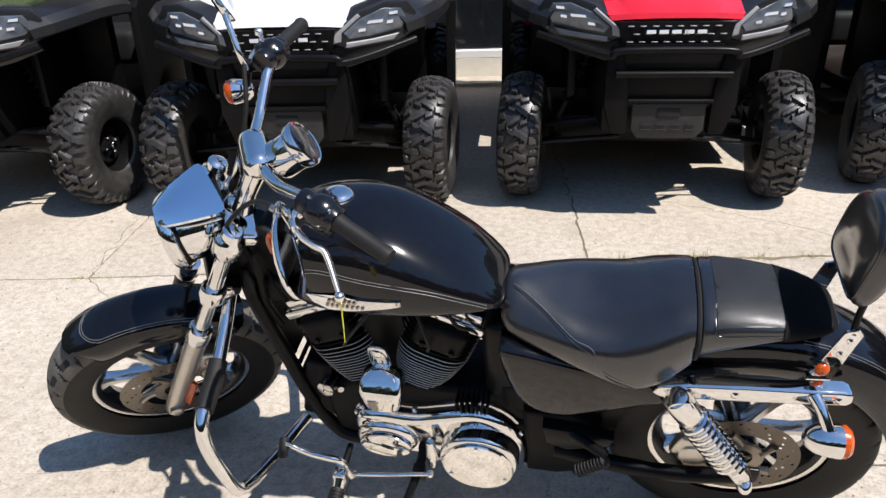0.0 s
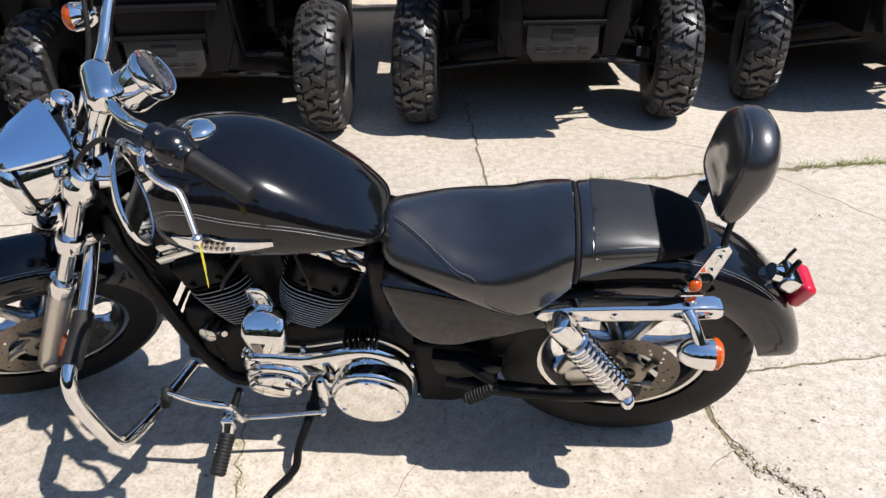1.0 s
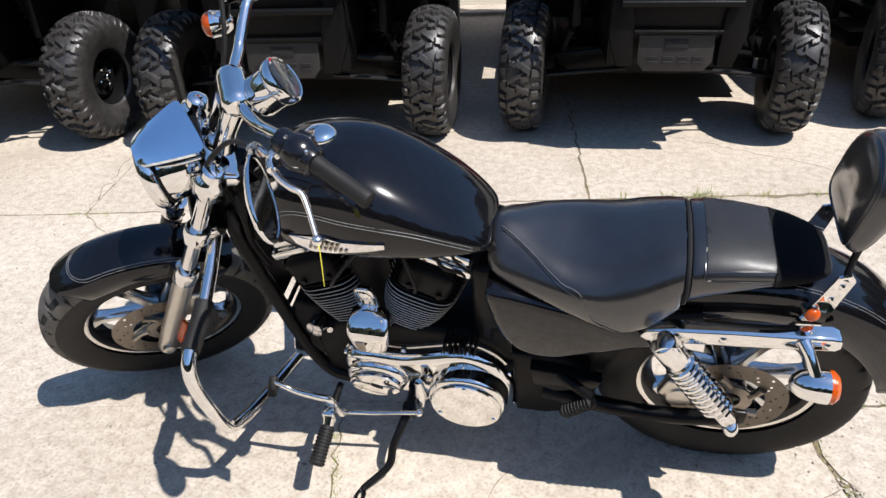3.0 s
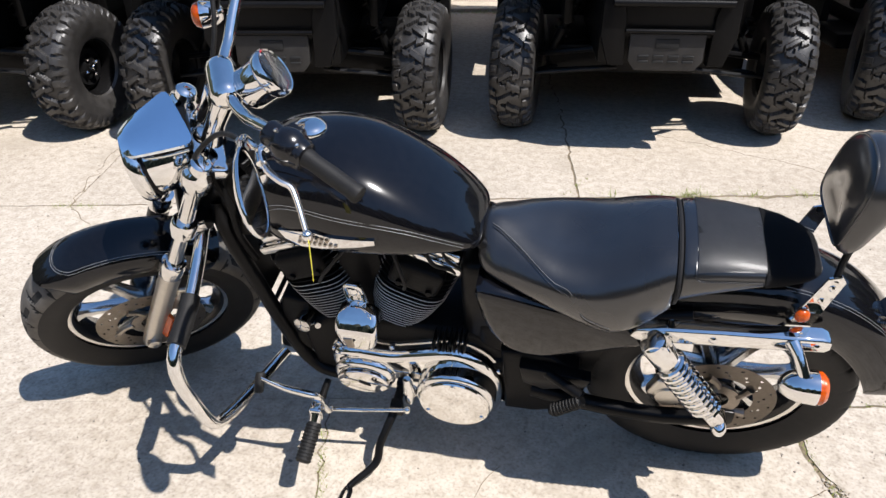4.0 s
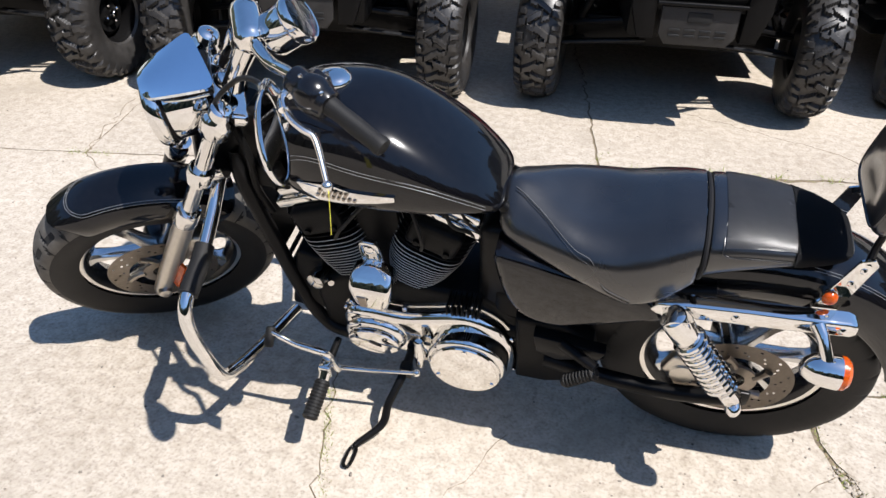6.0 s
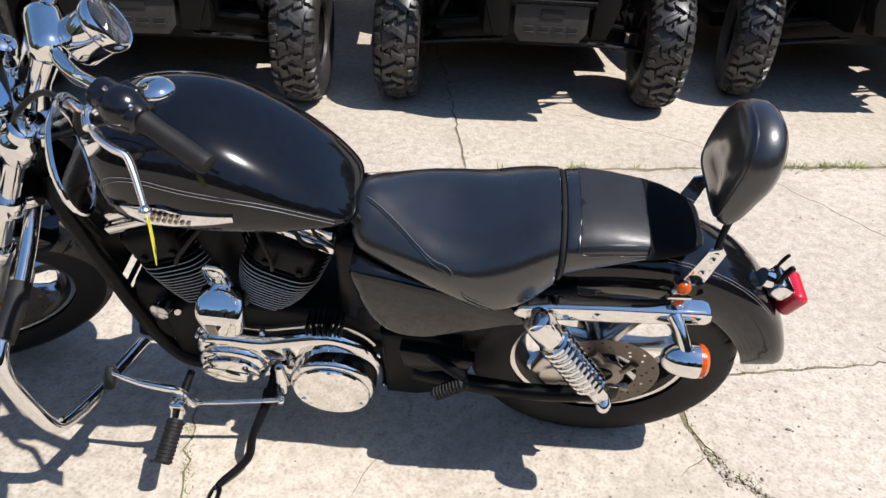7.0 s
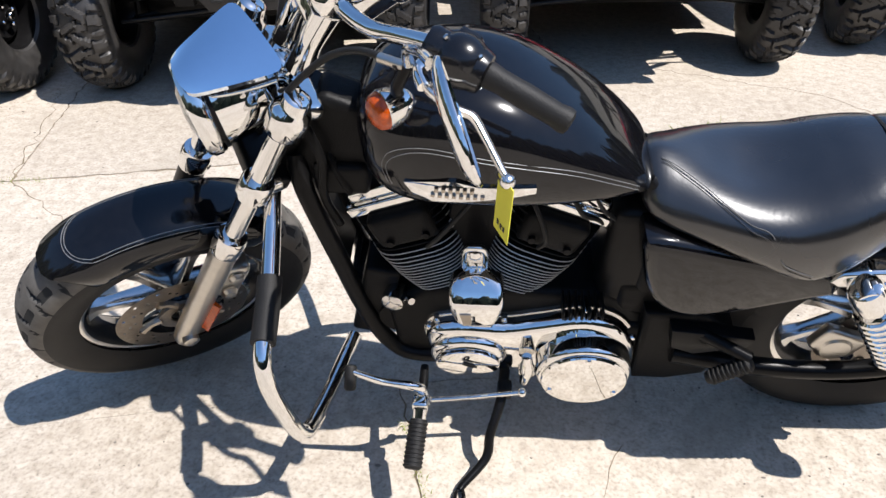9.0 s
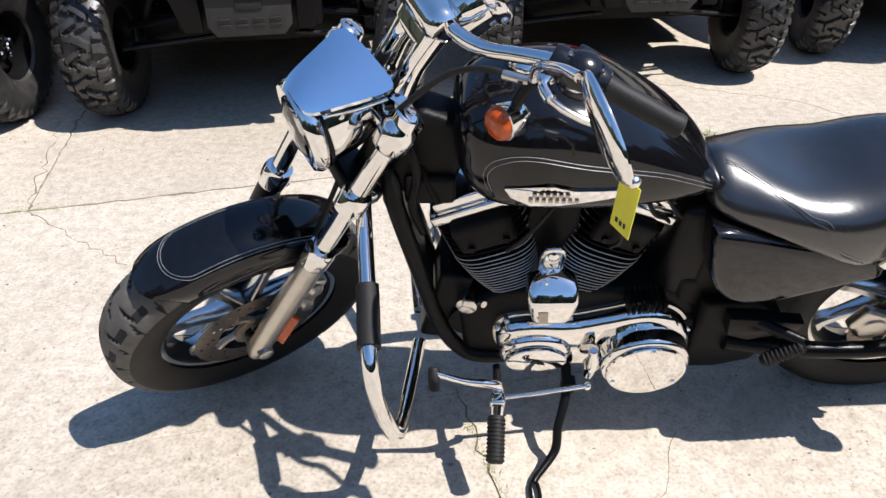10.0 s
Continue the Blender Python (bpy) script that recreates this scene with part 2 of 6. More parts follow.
def axis_frame(origin, axis):
    q = Vector(axis).normalized().to_track_quat("Z", "Y")
    return Matrix.Translation(origin) @ q.to_matrix().to_4x4()


def lathe(bm, prof, origin=(0, 0, 0), axis=(0, 0, 1), seg=32, slot=0, loop=False, cap=True):
    """Turn (radius, height) pairs about an axis."""
    m = axis_frame(origin, axis)
    rings = []
    for r, h in prof:
        rings.append([bm.verts.new(m @ Vector((max(r, 1e-4) * math.cos(a), max(r, 1e-4) * math.sin(a), h))) for a in (2 * math.pi * j / seg for j in range(seg))])
    skin(bm, rings, cap=cap, loop=loop, slot=slot)
    return bm


def box(bm, size, m=None, bevel=0.003, seg=2, slot=0):
    t = bmesh.new()
    bmesh.ops.create_cube(t, size=1.0)
    bmesh.ops.scale(t, vec=size, verts=t.verts)
    if bevel:
        bmesh.ops.bevel(t, geom=list(t.edges), offset=bevel, segments=seg, affect="EDGES", profile=0.6)
    return merge(bm, t, m, slot)


def plate(bm, outline, y0, y1, bevel=0.004, seg=2, m=None, slot=0, smooth_n=0):
    """An outline in x and z, thick from y0 (its worked face) to y1."""
    t = bmesh.new()
    if smooth_n:
        closed = list(outline) + [outline[0], outline[1], outline[2]]
        c = curve_points([(x, 0, z) for x, z in closed], smooth_n)
        c = c[smooth_n:smooth_n * (len(outline) + 1)]
        outline = [(p.x, p.z) for p in c]
    a = [t.verts.new((x, y0, z)) for x, z in outline]
    b = [t.verts.new((x, y1, z)) for x, z in outline]
    front = t.faces.new(a)
    t.faces.new(list(reversed(b)))
    k = len(a)
    for j in range(k):
        t.faces.new((a[j], a[(j + 1) % k], b[(j + 1) % k], b[j]))
    bmesh.ops.recalc_face_normals(t, faces=t.faces)
    if bevel:
        bmesh.ops.bevel(t, geom=list(front.edges), offset=bevel, segments=seg, affect="EDGES", profile=0.5)
    return merge(bm, t, m, slot)


def ball(bm, c, r, m=None, u=20, v=12, slot=0):
    t = bmesh.new()
    bmesh.ops.create_uvsphere(t, u_segments=u, v_segments=v, radius=1.0)
    r = r if isinstance(r, (list, tuple)) else (r, r, r)
    mm = Matrix.Translation(c) @ (m or Matrix()) @ Matrix.Diagonal((*r, 1))
    return merge(bm, t, mm, slot)


def between(p, q):
    """A frame at p whose z points to q, and the distance."""
    p, q = Vector(p), Vector(q)
    return axis_frame(p, q - p), (q - p).length

# ---- ground ----
ground_bm = bmesh.new()
bmesh.ops.create_grid(ground_bm, x_segments=1, y_segments=1, size=400)
bmesh.ops.translate(ground_bm, vec=(0, 0, -0.035), verts=ground_bm.verts)
ground = tagged(part("ground", ground_bm, CONCRETE, smooth=False), "weathered pale concrete yard reaching to the horizon", "ground", kind="structure")

pavement = thing("pavement", "sunlit beige concrete slabs with dirty cracked joints", "pavement", kind="structure")
bed = bmesh.new()
box(bed, (15.0, 13.0, 0.008), Matrix.Translation((0.5, 1.5, -0.0075)), bevel=0)
part("joint_fill", bed, SOIL, pavement, "brown soil in the joints", smooth=False)



def crack(a, b, rough, seed, step=0.035):
    """A jagged line from a to b."""
    a, b = Vector((*a, 0)), Vector((*b, 0))
    n = max(2, int((b - a).length / step))
    across = (b - a).normalized().cross(Vector((0, 0, 1)))
    rnd = random.Random(seed)
    out = []
    for i in range(n + 1):
        u = i / n
        w = rough * min(1, 6 * u, 6 * (1 - u))
        out.append(a.lerp(b, u) + across * (w * (rnd.uniform(-1, 1) + 1.6 * noise.noise((u * 5, seed, 0)))))
    return out


def slab(edges, gap, seed):
    pts, gaps = [], []
    for k, e in enumerate(edges):
        pts += e[:-1]
        gaps += [gap[k] if isinstance(gap, tuple) else gap] * (len(e) - 1)
    rnd = random.Random(seed)
    area = sum(pts[i].x * pts[(i + 1) % len(pts)].y - pts[(i + 1) % len(pts)].x * pts[i].y for i in range(len(pts)))
    sign = 1 if area > 0 else -1
    inset = []
    for i, p in enumerate(pts):
        q = pts[(i + 1) % len(pts)] - pts[i - 1]
        nrm = Vector((-q.y, q.x, 0)).normalized() * sign
        inset.append(p + nrm * (gaps[i] * rnd.uniform(0.4, 1.35)))
    bm = bmesh.new()
    top = [bm.verts.new((p.x, p.y, 0.0)) for p in inset]
    low = [bm.verts.new((p.x, p.y, -0.02)) for p in inset]
    f = bm.faces.new(top)
    f.normal_update()
    k = len(top)
    for j in range(k):
        bm.faces.new((top[j], low[j], low[(j + 1) % k], top[(j + 1) % k]))
    bmesh.ops.triangulate(bm, faces=[f])
    return part("slab", bm, CONCRETE, pavement, smooth=False)


def rev(line):
    return list(reversed(line))


# joints run along the parked row, cracks across it
J = {
    "w1": (-6.0, -0.2), "y": (-1.925, 0.874), "m": (0.316, 1.50), "e1": (7.0, 3.25),
    "n1": (-6.0, 8.0), "yn": (-3.6, 8.0), "mn": (-0.95, 8.0), "n2": (7.0, 8.0),
    "w2": (-6.0, -1.55), "k": (-0.30, -0.02), "r": (1.02, 0.26), "e2": (7.0, 2.0),
    "s1": (-6.0, -5.0), "ks": (-0.02, -0.95), "s2": (7.0, -5.0), "ra": (1.10, -0.02), "rs": (1.42, -0.32), "kt": (0.2, -5.0), "rt": (3.6, -5.0),
}
C = {}
for n_, (a, b, w) in enumerate([("w1", "y", 0.006), ("y", "m", 0.005), ("m", "e1", 0.008), ("y", "yn", 0.014), ("m", "mn", 0.016),
                                ("w2", "k", 0.001), ("k", "r", 0.006), ("r", "e2", 0.012), ("k", "ks", 0.014), ("ks", "kt", 0.01), ("r", "ra", 0.010), ("ra", "rs", 0.019), ("rs", "rt", 0.02),
                                ("w1", "n1", 0), ("n1", "yn", 0), ("yn", "mn", 0), ("mn", "n2", 0), ("n2", "e1", 0), ("e1", "e2", 0), ("w2", "w1", 0), ("s1", "w2", 0),
                                ("s1", "kt", 0), ("kt", "rt", 0), ("rt", "s2", 0), ("s2", "e2", 0)]):
    C[a, b] = crack(J[a], J[b], w, n_)
    C[b, a] = rev(C[a, b])


def ring_of(*names):
    return [C[names[i], names[(i + 1) % len(names)]] for i in range(len(names))]


slab(ring_of("w1", "y", "yn", "n1"), 0.004, 1)
slab(ring_of("y", "m", "mn", "yn"), (0.006, 0.006, 0.004, 0.004), 2)
slab(ring_of("m", "e1", "n2", "mn"), (0.010, 0.004, 0.004, 0.006), 3)
slab(ring_of("w2", "k", "r", "e2", "e1", "m", "y", "w1"), (0.0004, 0.0012, 0.004, 0.004, 0.008, 0.006, 0.006, 0.004), 4)
slab(ring_of("s1", "kt", "ks", "k", "w2"), (0.0015, 0.0015, 0.003, 0.0004, 0.0015), 6)
slab(ring_of("ks", "kt", "rt", "rs", "ra", "r", "k"), (0.002, 0.004, 0.007, 0.022, 0.012, 0.0012, 0.003), 7)
slab(ring_of("rs", "rt", "s2", "e2", "r", "ra"), (0.007, 0.004, 0.004, 0.006, 0.012, 0.022), 8)

# fine branching cracks filled with dirt


def dirt_crack(points, wide, seed):
    """A jagged dirt-filled line that thins out towards its far end."""
    rnd = random.Random(seed)
    line = []
    for i in range(len(points) - 1):
        line += crack(points[i], points[i + 1], 0.016, seed + i, 0.035)[:-1]
    line.append(Vector((*points[-1], 0)))
    bm = bmesh.new()
    rows = []
    for i, p in enumerate(line):
        q = line[min(i + 1, len(line) - 1)] - line[max(i - 1, 0)]
        nrm = Vector((-q.y, q.x, 0)).normalized()
        w = wide * rnd.uniform(0.35, 1.3) * (1.0 - 0.75 * i / len(line))
        rows.append([bm.verts.new(p + nrm * s * w + Vector((0, 0, 0.0012 - 0.0024 * abs(s)))) for s in (-1, 0, 1)])
    skin(bm, rows, cap=False, closed=False)
    part("crack", bm, SOIL, pavement, "thin dirt-filled crack", smooth=False)


for n_, (line_, wide_) in enumerate((
        ([(-1.925, 0.874), (-2.00, 1.08), (-2.07, 1.31), (-2.2, 1.7)], 0.007),
        ([(-1.925, 0.874), (-1.70, 0.71), (-1.41, 0.53)], 0.006),
        ([(2.3, 1.1), (2.08, 1.30), (1.41, 2.09), (0.64, 2.37)], 0.0065),
        ([(0.25, -0.16), (0.215, -0.23), (0.20, -0.30), (0.14, -0.42)], 0.0025),
        ([(1.10, -0.02), (1.02, -0.10)], 0.003),
        ([(0.60, 1.574), (0.78, 1.621), (0.96, 1.669)], 0.024),
        ([(1.02, 1.684), (1.20, 1.731), (1.42, 1.789)], 0.026),
        ([(1.52, 1.815), (1.85, 1.902), (2.10, 1.967), (2.45, 2.059)], 0.050),
        ([(1.75, 0.55), (1.95, 0.42), (2.3, 0.36)], 0.004))):
    dirt_crack(line_, wide_, 40 + 7 * n_)

# weeds in the long joint
blades = bmesh.new()
rnd = random.Random(5)
for cx, spread, count in ((0.45, 0.03, 16), (0.66, 0.02, 26), (0.80, 0.035, 110), (0.86, 0.02, 40), (1.08, 0.03, 30), (1.33, 0.025, 26), (1.6, 0.03, 36), (1.87, 0.04, 120), (2.02, 0.03, 90), (2.16, 0.05, 190), (2.42, 0.05, 60), (2.7, 0.06, 60), (-0.95, 0.10, 120), (-0.75, 0.08, 80)):
    for _ in range(int(count * 1.6)):
        x = rnd.gauss(cx, spread * 1.5)
        y = 1.50 + (x - 0.316) * (1.75 / 6.684) + rnd.gauss(0, 0.018)
        if cx < 0:
            y = 4.90 + (x + 0.95) * 0.27 + rnd.gauss(0, 0.02)
        h = rnd.uniform(0.008, 0.032) * (1.2 - min(1.0, abs(x - cx) / (2 * spread)) * 0.7)
        a = rnd.uniform(0, 6.28)
        lean_x, lean_y = rnd.gauss(0, 0.024) + (x - cx) * 0.5, rnd.gauss(0, 0.024)
        w = rnd.uniform(0.001, 0.0028)
        d = Vector((math.cos(a) * w, math.sin(a) * w, 0))
        base = Vector((x, y, -0.012))
        mid = base + Vector((lean_x * 0.4, lean_y * 0.4, h * 0.6))
        tip = base + Vector((lean_x, lean_y, h + 0.012))
        v = [blades.verts.new(p) for p in (base - d, base + d, mid + d * 0.8, mid - d * 0.8, tip)]
        blades.faces.new(v[:4])
        blades.faces.new((v[3], v[2], v[4]))
# low growth in the near joints: start, end, how far to each side, blades
for (xa, ya), (xb, yb), side_, count in (((-0.27, -0.14), (-0.13, -0.50), 0.008, 260), ((1.04, 0.20), (1.11, -0.04), 0.010, 110), ((1.11, -0.04), (1.42, -0.32), 0.010, 90),
                                         ((-1.99, 0.86), (-1.80, 0.90), 0.02, 150), ((1.15, 0.30), (1.7, 0.46), 0.007, 120), ((0.25, 1.51), (0.33, 1.72), 0.012, 70)):
    for _ in range(count):
        u = rnd.random() ** 1.4 if rnd.random() < 0.6 else rnd.random()
        base = Vector((xa + (xb - xa) * u + rnd.gauss(0, side_), ya + (yb - ya) * u + rnd.gauss(0, side_ * 0.6), -0.004))
        a = rnd.uniform(0, 6.28)
        d = Vector((math.cos(a), math.sin(a), 0)) * rnd.uniform(0.0010, 0.0026)
        tip = base + Vector((rnd.gauss(0, 0.007), rnd.gauss(0, 0.007), rnd.uniform(0.005, 0.016)))
        v = [blades.verts.new(p) for p in (base - d, base + d, tip)]
        blades.faces.new(v)
tagged(part("weeds", blades, GRASS, smooth=False), "small green weeds growing out of a pavement joint", "weeds", kind="stuff")

# loose grit and small stones on the slabs
grit_bm = bmesh.new()
crumb_bm = bmesh.new()
rnd = random.Random(21)
for k in range(1100):
    x, y = rnd.uniform(-2.6, 2.9), rnd.uniform(-1.4, 2.0)
    if k % 3 == 0:
        x, y = rnd.gauss(1.35, 0.5), rnd.gauss(-0.25, 0.4)
    s = rnd.uniform(0.0012, 0.0036) * (1.8 if rnd.random() < 0.06 else 1.0)
    t = bmesh.new()
    bmesh.ops.create_icosphere(t, subdivisions=1, radius=1.0)
    for v_ in t.verts:
        v_.co *= rnd.uniform(0.7, 1.2)
    bmesh.ops.scale(t, vec=(s * rnd.uniform(0.8, 1.5), s * rnd.uniform(0.8, 1.5), s * 0.7), verts=t.verts)
    bmesh.ops.translate(t, vec=(x, y, s * 0.35), verts=t.verts)
    for f in t.faces:
        grit_bm.faces.new([grit_bm.verts.new(v_.co) for v_ in f.verts])
    t.free()
# crumbled concrete in the wide crack
crumbs = C["ra", "rs"]
for k in range(330):
    at = crumbs[min(len(crumbs) - 1, int(len(crumbs) * rnd.random()))] + Vector((rnd.gauss(0, 0.015), rnd.gauss(0, 0.015), 0))
    s = rnd.uniform(0.002, 0.006) * (1.7 if rnd.random() < 0.12 else 1.0)
    t = bmesh.new()
    bmesh.ops.create_icosphere(t, subdivisions=1, radius=1.0)
    for v_ in t.verts:
        v_.co *= rnd.uniform(0.65, 1.25)
    bmesh.ops.scale(t, vec=(s * rnd.uniform(0.8, 1.6), s * rnd.uniform(0.8, 1.6), s * 0.8), verts=t.verts)
    bmesh.ops.translate(t, vec=(at.x, at.y, s * 0.3 - 0.002), verts=t.verts)
    for f in t.faces:
        crumb_bm.faces.new([crumb_bm.verts.new(v_.co) for v_ in f.verts])
    t.free()
tagged(part("rubble", crumb_bm, CONCRETE, smooth=False), "crumbled concrete bits lying in a wide crack", "rubble", kind="stuff")
tagged(part("grit", grit_bm, GRIT, smooth=False), "loose brown grit scattered on the concrete", "grit", kind="stuff")

# ---- motorcycle ----
BIKE = pose(-0.02, 0.052, 0, 15.0, 0, 2.4)
bike = thing("motorcycle", "black cruiser motorcycle with chrome trim leaning on its side stand", "motorcycle", BIKE)
RAKE, STEER = radians(29.0), radians(33.0)
HEAD_AXIS = Vector((math.sin(RAKE), 0, math.cos(RAKE)))
HEAD = Vector((-0.740, 0, 0.303))
FORK = Matrix.Translation(HEAD) @ Matrix.Rotation(STEER, 4, HEAD_AXIS) @ Matrix.Translation(-HEAD)
FY = 0.022  # middle of the fork


def bpart(name, bm, mat, label="", parent=None, turned=False, **kw):
    if turned:
        bm.transform(FORK)
    return part(name, bm, mat, parent or bike, label, **kw)


def tyre_mesh(c, radius, width, rim_r, grooves, seg=416):
    bm = bmesh.new()
    prof = []
    half = width / 2
    for i in range(25):
        u = -1 + 2 * i / 24
        a = abs(u)
        y = half * math.sin(min(1, a * 1.35) * math.pi / 2) * (1 if u > 0 else -1)
        if a > 0.74:
            y *= 1 - 0.26 * ((a - 0.74) / 0.26) ** 1.6
        crown = (1 - (min(a, 0.62) / 0.62) ** 2.2) * 0.030
        r = radius - 0.030 + crown
        if a > 0.62:
            r = radius - 0.030 - (radius - 0.030 - rim_r) * ((a - 0.62) / 0.38) ** 1.15
        prof.append((r, y, a))
    rings = []
    for k in range(seg):
        ang = 2 * math.pi * k / seg
        ring = []
        for i, (r, y, a) in enumerate(prof):
            cut = 0.0
            if grooves and a < 0.62 and a > 0.06:
                zig = 0.42 * abs(y) / half if a < 0.34 else 0.42 * 0.34 * 1.4 - 0.30 * (abs(y) / half - 0.34)
                ph = (ang * grooves / (2 * math.pi) + zig + (0.5 if y > 0 else 0)) % 1.0
                if ph < 0.10 or (0.30 < a < 0.38 and ph > 0.55):
                    cut = 0.005
            ring.append((bm.verts.new((c[0] + (r - cut) * math.cos(ang), c[1] + y, c[2] + (r - cut) * math.sin(ang))), cut > 0))
        rings.append(ring)
    for k in range(seg):
        a_, b_ = rings[k], rings[(k + 1) % seg]
        for i in range(len(prof) - 1):
            q = (a_[i], a_[i + 1], b_[i + 1], b_[i])
            f = bm.faces.new([x[0] for x in q])
            f.material_index = 1 if sum(x[1] for x in q) >= 2 else 2 if min(prof[i][2], prof[i + 1][2]) > 0.60 else 0
    return bm


def wheel(c, width, rim_w, turned, disc_y, disc_r, grooves, spokes=7):
    cy = c[1]
    rim = bmesh.new()
    hw = rim_w / 2
    prof = [(0.2165, -hw), (0.2185, -hw + 0.004), (0.208, -hw + 0.014), (0.199, -hw + 0.022), (0.186, 0.0), (0.199, hw - 0.022), (0.208, hw - 0.014), (0.2185, hw - 0.004), (0.2165, hw),
            (0.203, hw - 0.003), (0.190, hw - 0.016), (0.176, 0.0), (0.190, -hw + 0.016), (0.203, -hw + 0.003)]
    lathe(rim, prof, c, (0, 1, 0), 72, loop=True)
    for f in rim.faces:
        mid = f.calc_center_median()
        f.material_index = 1 if math.hypot(mid.x - c[0], mid.z - c[2]) > 0.199 and abs(mid.y - cy) > hw * 0.45 else 0
    lathe(rim, [(0.022, -0.07), (0.045, -0.068), (0.048, -0.05), (0.038, -0.03), (0.038, 0.03), (0.048, 0.05), (0.045, 0.068), (0.022, 0.07)], c, (0, 1, 0), 32)
    w_ob = bpart("front_wheel" if turned else "rear_wheel", rim, [WHEEL_BLACK, POLISHED], "cast wheel with silver spokes and a polished lip", turned=turned)
    for i in range(spokes):
        sp = bmesh.new()
        a = 2 * math.pi * (i + 0.15) / spokes
        d, s = Vector((math.cos(a), 0, math.sin(a))), Vector((-math.sin(a), 0, math.cos(a)))
        rings = []
        for r, w, t in ((0.036, 0.015, 0.026), (0.08, 0.012, 0.020), (0.13, 0.012, 0.016), (0.17, 0.016, 0.018), (0.19, 0.026, 0.026)):
            p = Vector(c) + d * r
            rings.append([sp.verts.new(p + s * (w * x) + Vector((0, t * y, 0))) for x, y in ((-1, -0.6), (-0.6, -1), (0.6, -1), (1, -0.6), (1, 0.6), (0.6, 1), (-0.6, 1), (-1, 0.6))])
        skin(sp, rings)
        bpart("spoke", sp, SPOKE, "", w_ob, turned)
    t_bm = tyre_mesh(c, 0.322, width, 0.213, grooves)
    bpart("tyre", t_bm, [TYRE_DUSTY if turned else RUBBER, GROOVE, RUBBER], "black road tyre with cut tread", w_ob, turned, angle=50)
    disc = bmesh.new()
    segs, rows = 112, 10
    r0, r1 = disc_r * 0.62, disc_r
    grid = [[disc.verts.new((c[0] + r * math.cos(2 * math.pi * k / segs), cy + disc_y, c[2] + r * math.sin(2 * math.pi * k / segs))) for k in range(segs)] for r in (r0 + (r1 - r0) * i / rows for i in range(rows + 1))]
    for i in range(rows):
        for k in range(segs):
            if (k % 8 == 1 and i == 2) or (k % 8 == 3 and i == 4) or (k % 8 == 6 and i == 7):
                continue
            disc.faces.new((grid[i][k], grid[i][(k + 1) % segs], grid[i + 1][(k + 1) % segs], grid[i + 1][k]))
    bmesh.ops.solidify(disc, geom=disc.faces[:], thickness=0.005)
    lathe(disc, [(0.030, -0.004), (0.056, -0.004), (0.056, 0.004), (0.030, 0.004)], Vector(c) + Vector((0, disc_y, 0)), (0, 1, 0), 36, loop=True)
    for k in range(5):
        a = 2 * math.pi * (k + 0.3) / 5
        tube(disc, [Vector(c) + Vector((math.cos(a + da) * rr, disc_y, math.sin(a + da) * rr)) for rr, da in ((0.050, 0.0), (r0 * 0.8, 0.14), (r0 + 0.004, 0.30))], [0.010, 0.008, 0.012], 8, 3)
    bpart("brake_disc", disc, STEEL if turned else DISC_WORN, "drilled steel brake disc", w_ob, turned, smooth=False)
    return w_ob


RA = (0.772, 0.0, 0.332)
FA = (-0.786, FY, 0.330)
rear_wheel = wheel(RA, 0.150, 0.095, False, -0.088, 0.137, 24)
front_wheel = wheel(FA, 0.132, 0.085, True, -0.070, 0.146, 24)


REAR_R = 0.416


def fender(c, r, half, a0, a1, drop, n=40, flare=0.0, slant=0.0, round_end=False):
    """A rounded mudguard shell about an axle; angles from the back, upwards."""
    bm = bmesh.new()
    sec = [(-half, r - drop), (-half, r - drop * 0.65), (-half * 0.985, r - 0.036), (-half * 0.93, r - 0.024), (-half * 0.82, r - 0.0135), (-half * 0.66, r - 0.0065), (-half * 0.35, r - 0.0012), (0, r)]
    sec = sec + [(-y, q) for y, q in reversed(sec[:-1])]
    inner = [(y * 0.965, q - 0.005) for y, q in reversed(sec)]
    sec = sec + inner
    rings = []
    for i in range(n + 1):
        u = i / n
        push = flare * (1 - u) ** 3
        end = min(1.0, u * 10, (1 - u) * 10)
        squeeze = 0.90 + 0.10 * math.sqrt(end)
        ring = []
        for y, q in sec:
            start = a0 + slant * min(1.0, max(0.0, (r - q) / drop)) ** 0.7
            last = a1 - (9.0 * (abs(y) / half) ** 3.0 if round_end else 0.0)
            a = radians(start + (last - start) * u)
            ring.append(bm.verts.new((c[0] + (q + push) * math.cos(a), c[1] + y * squeeze, c[2] + (q + push) * math.sin(a))))
        rings.append(ring)
    skin(bm, rings)
    return bm


FENDER_R, FENDER_W = 0.343, 0.075
rear_fender = bpart("rear_fender", fender(RA, REAR_R, 0.100, 14.5, 118, 0.100, flare=0.003, slant=3), PAINT, "glossy black steel rear mudguard")
front_fender = bpart("front_fender", fender(FA, FENDER_R, FENDER_W, 38, 121, 0.070, slant=0, round_end=True), PAINT, "glossy black front mudguard with silver pinstripe", turned=True)


def stripe(pts, r=0.00055, turned=False, parent=None, gap=None):
    bm = bmesh.new()
    tube(bm, pts, r, 6, 5)
    return bpart("pinstripe", bm, PIN, "thin silver pinstripe", parent, turned)


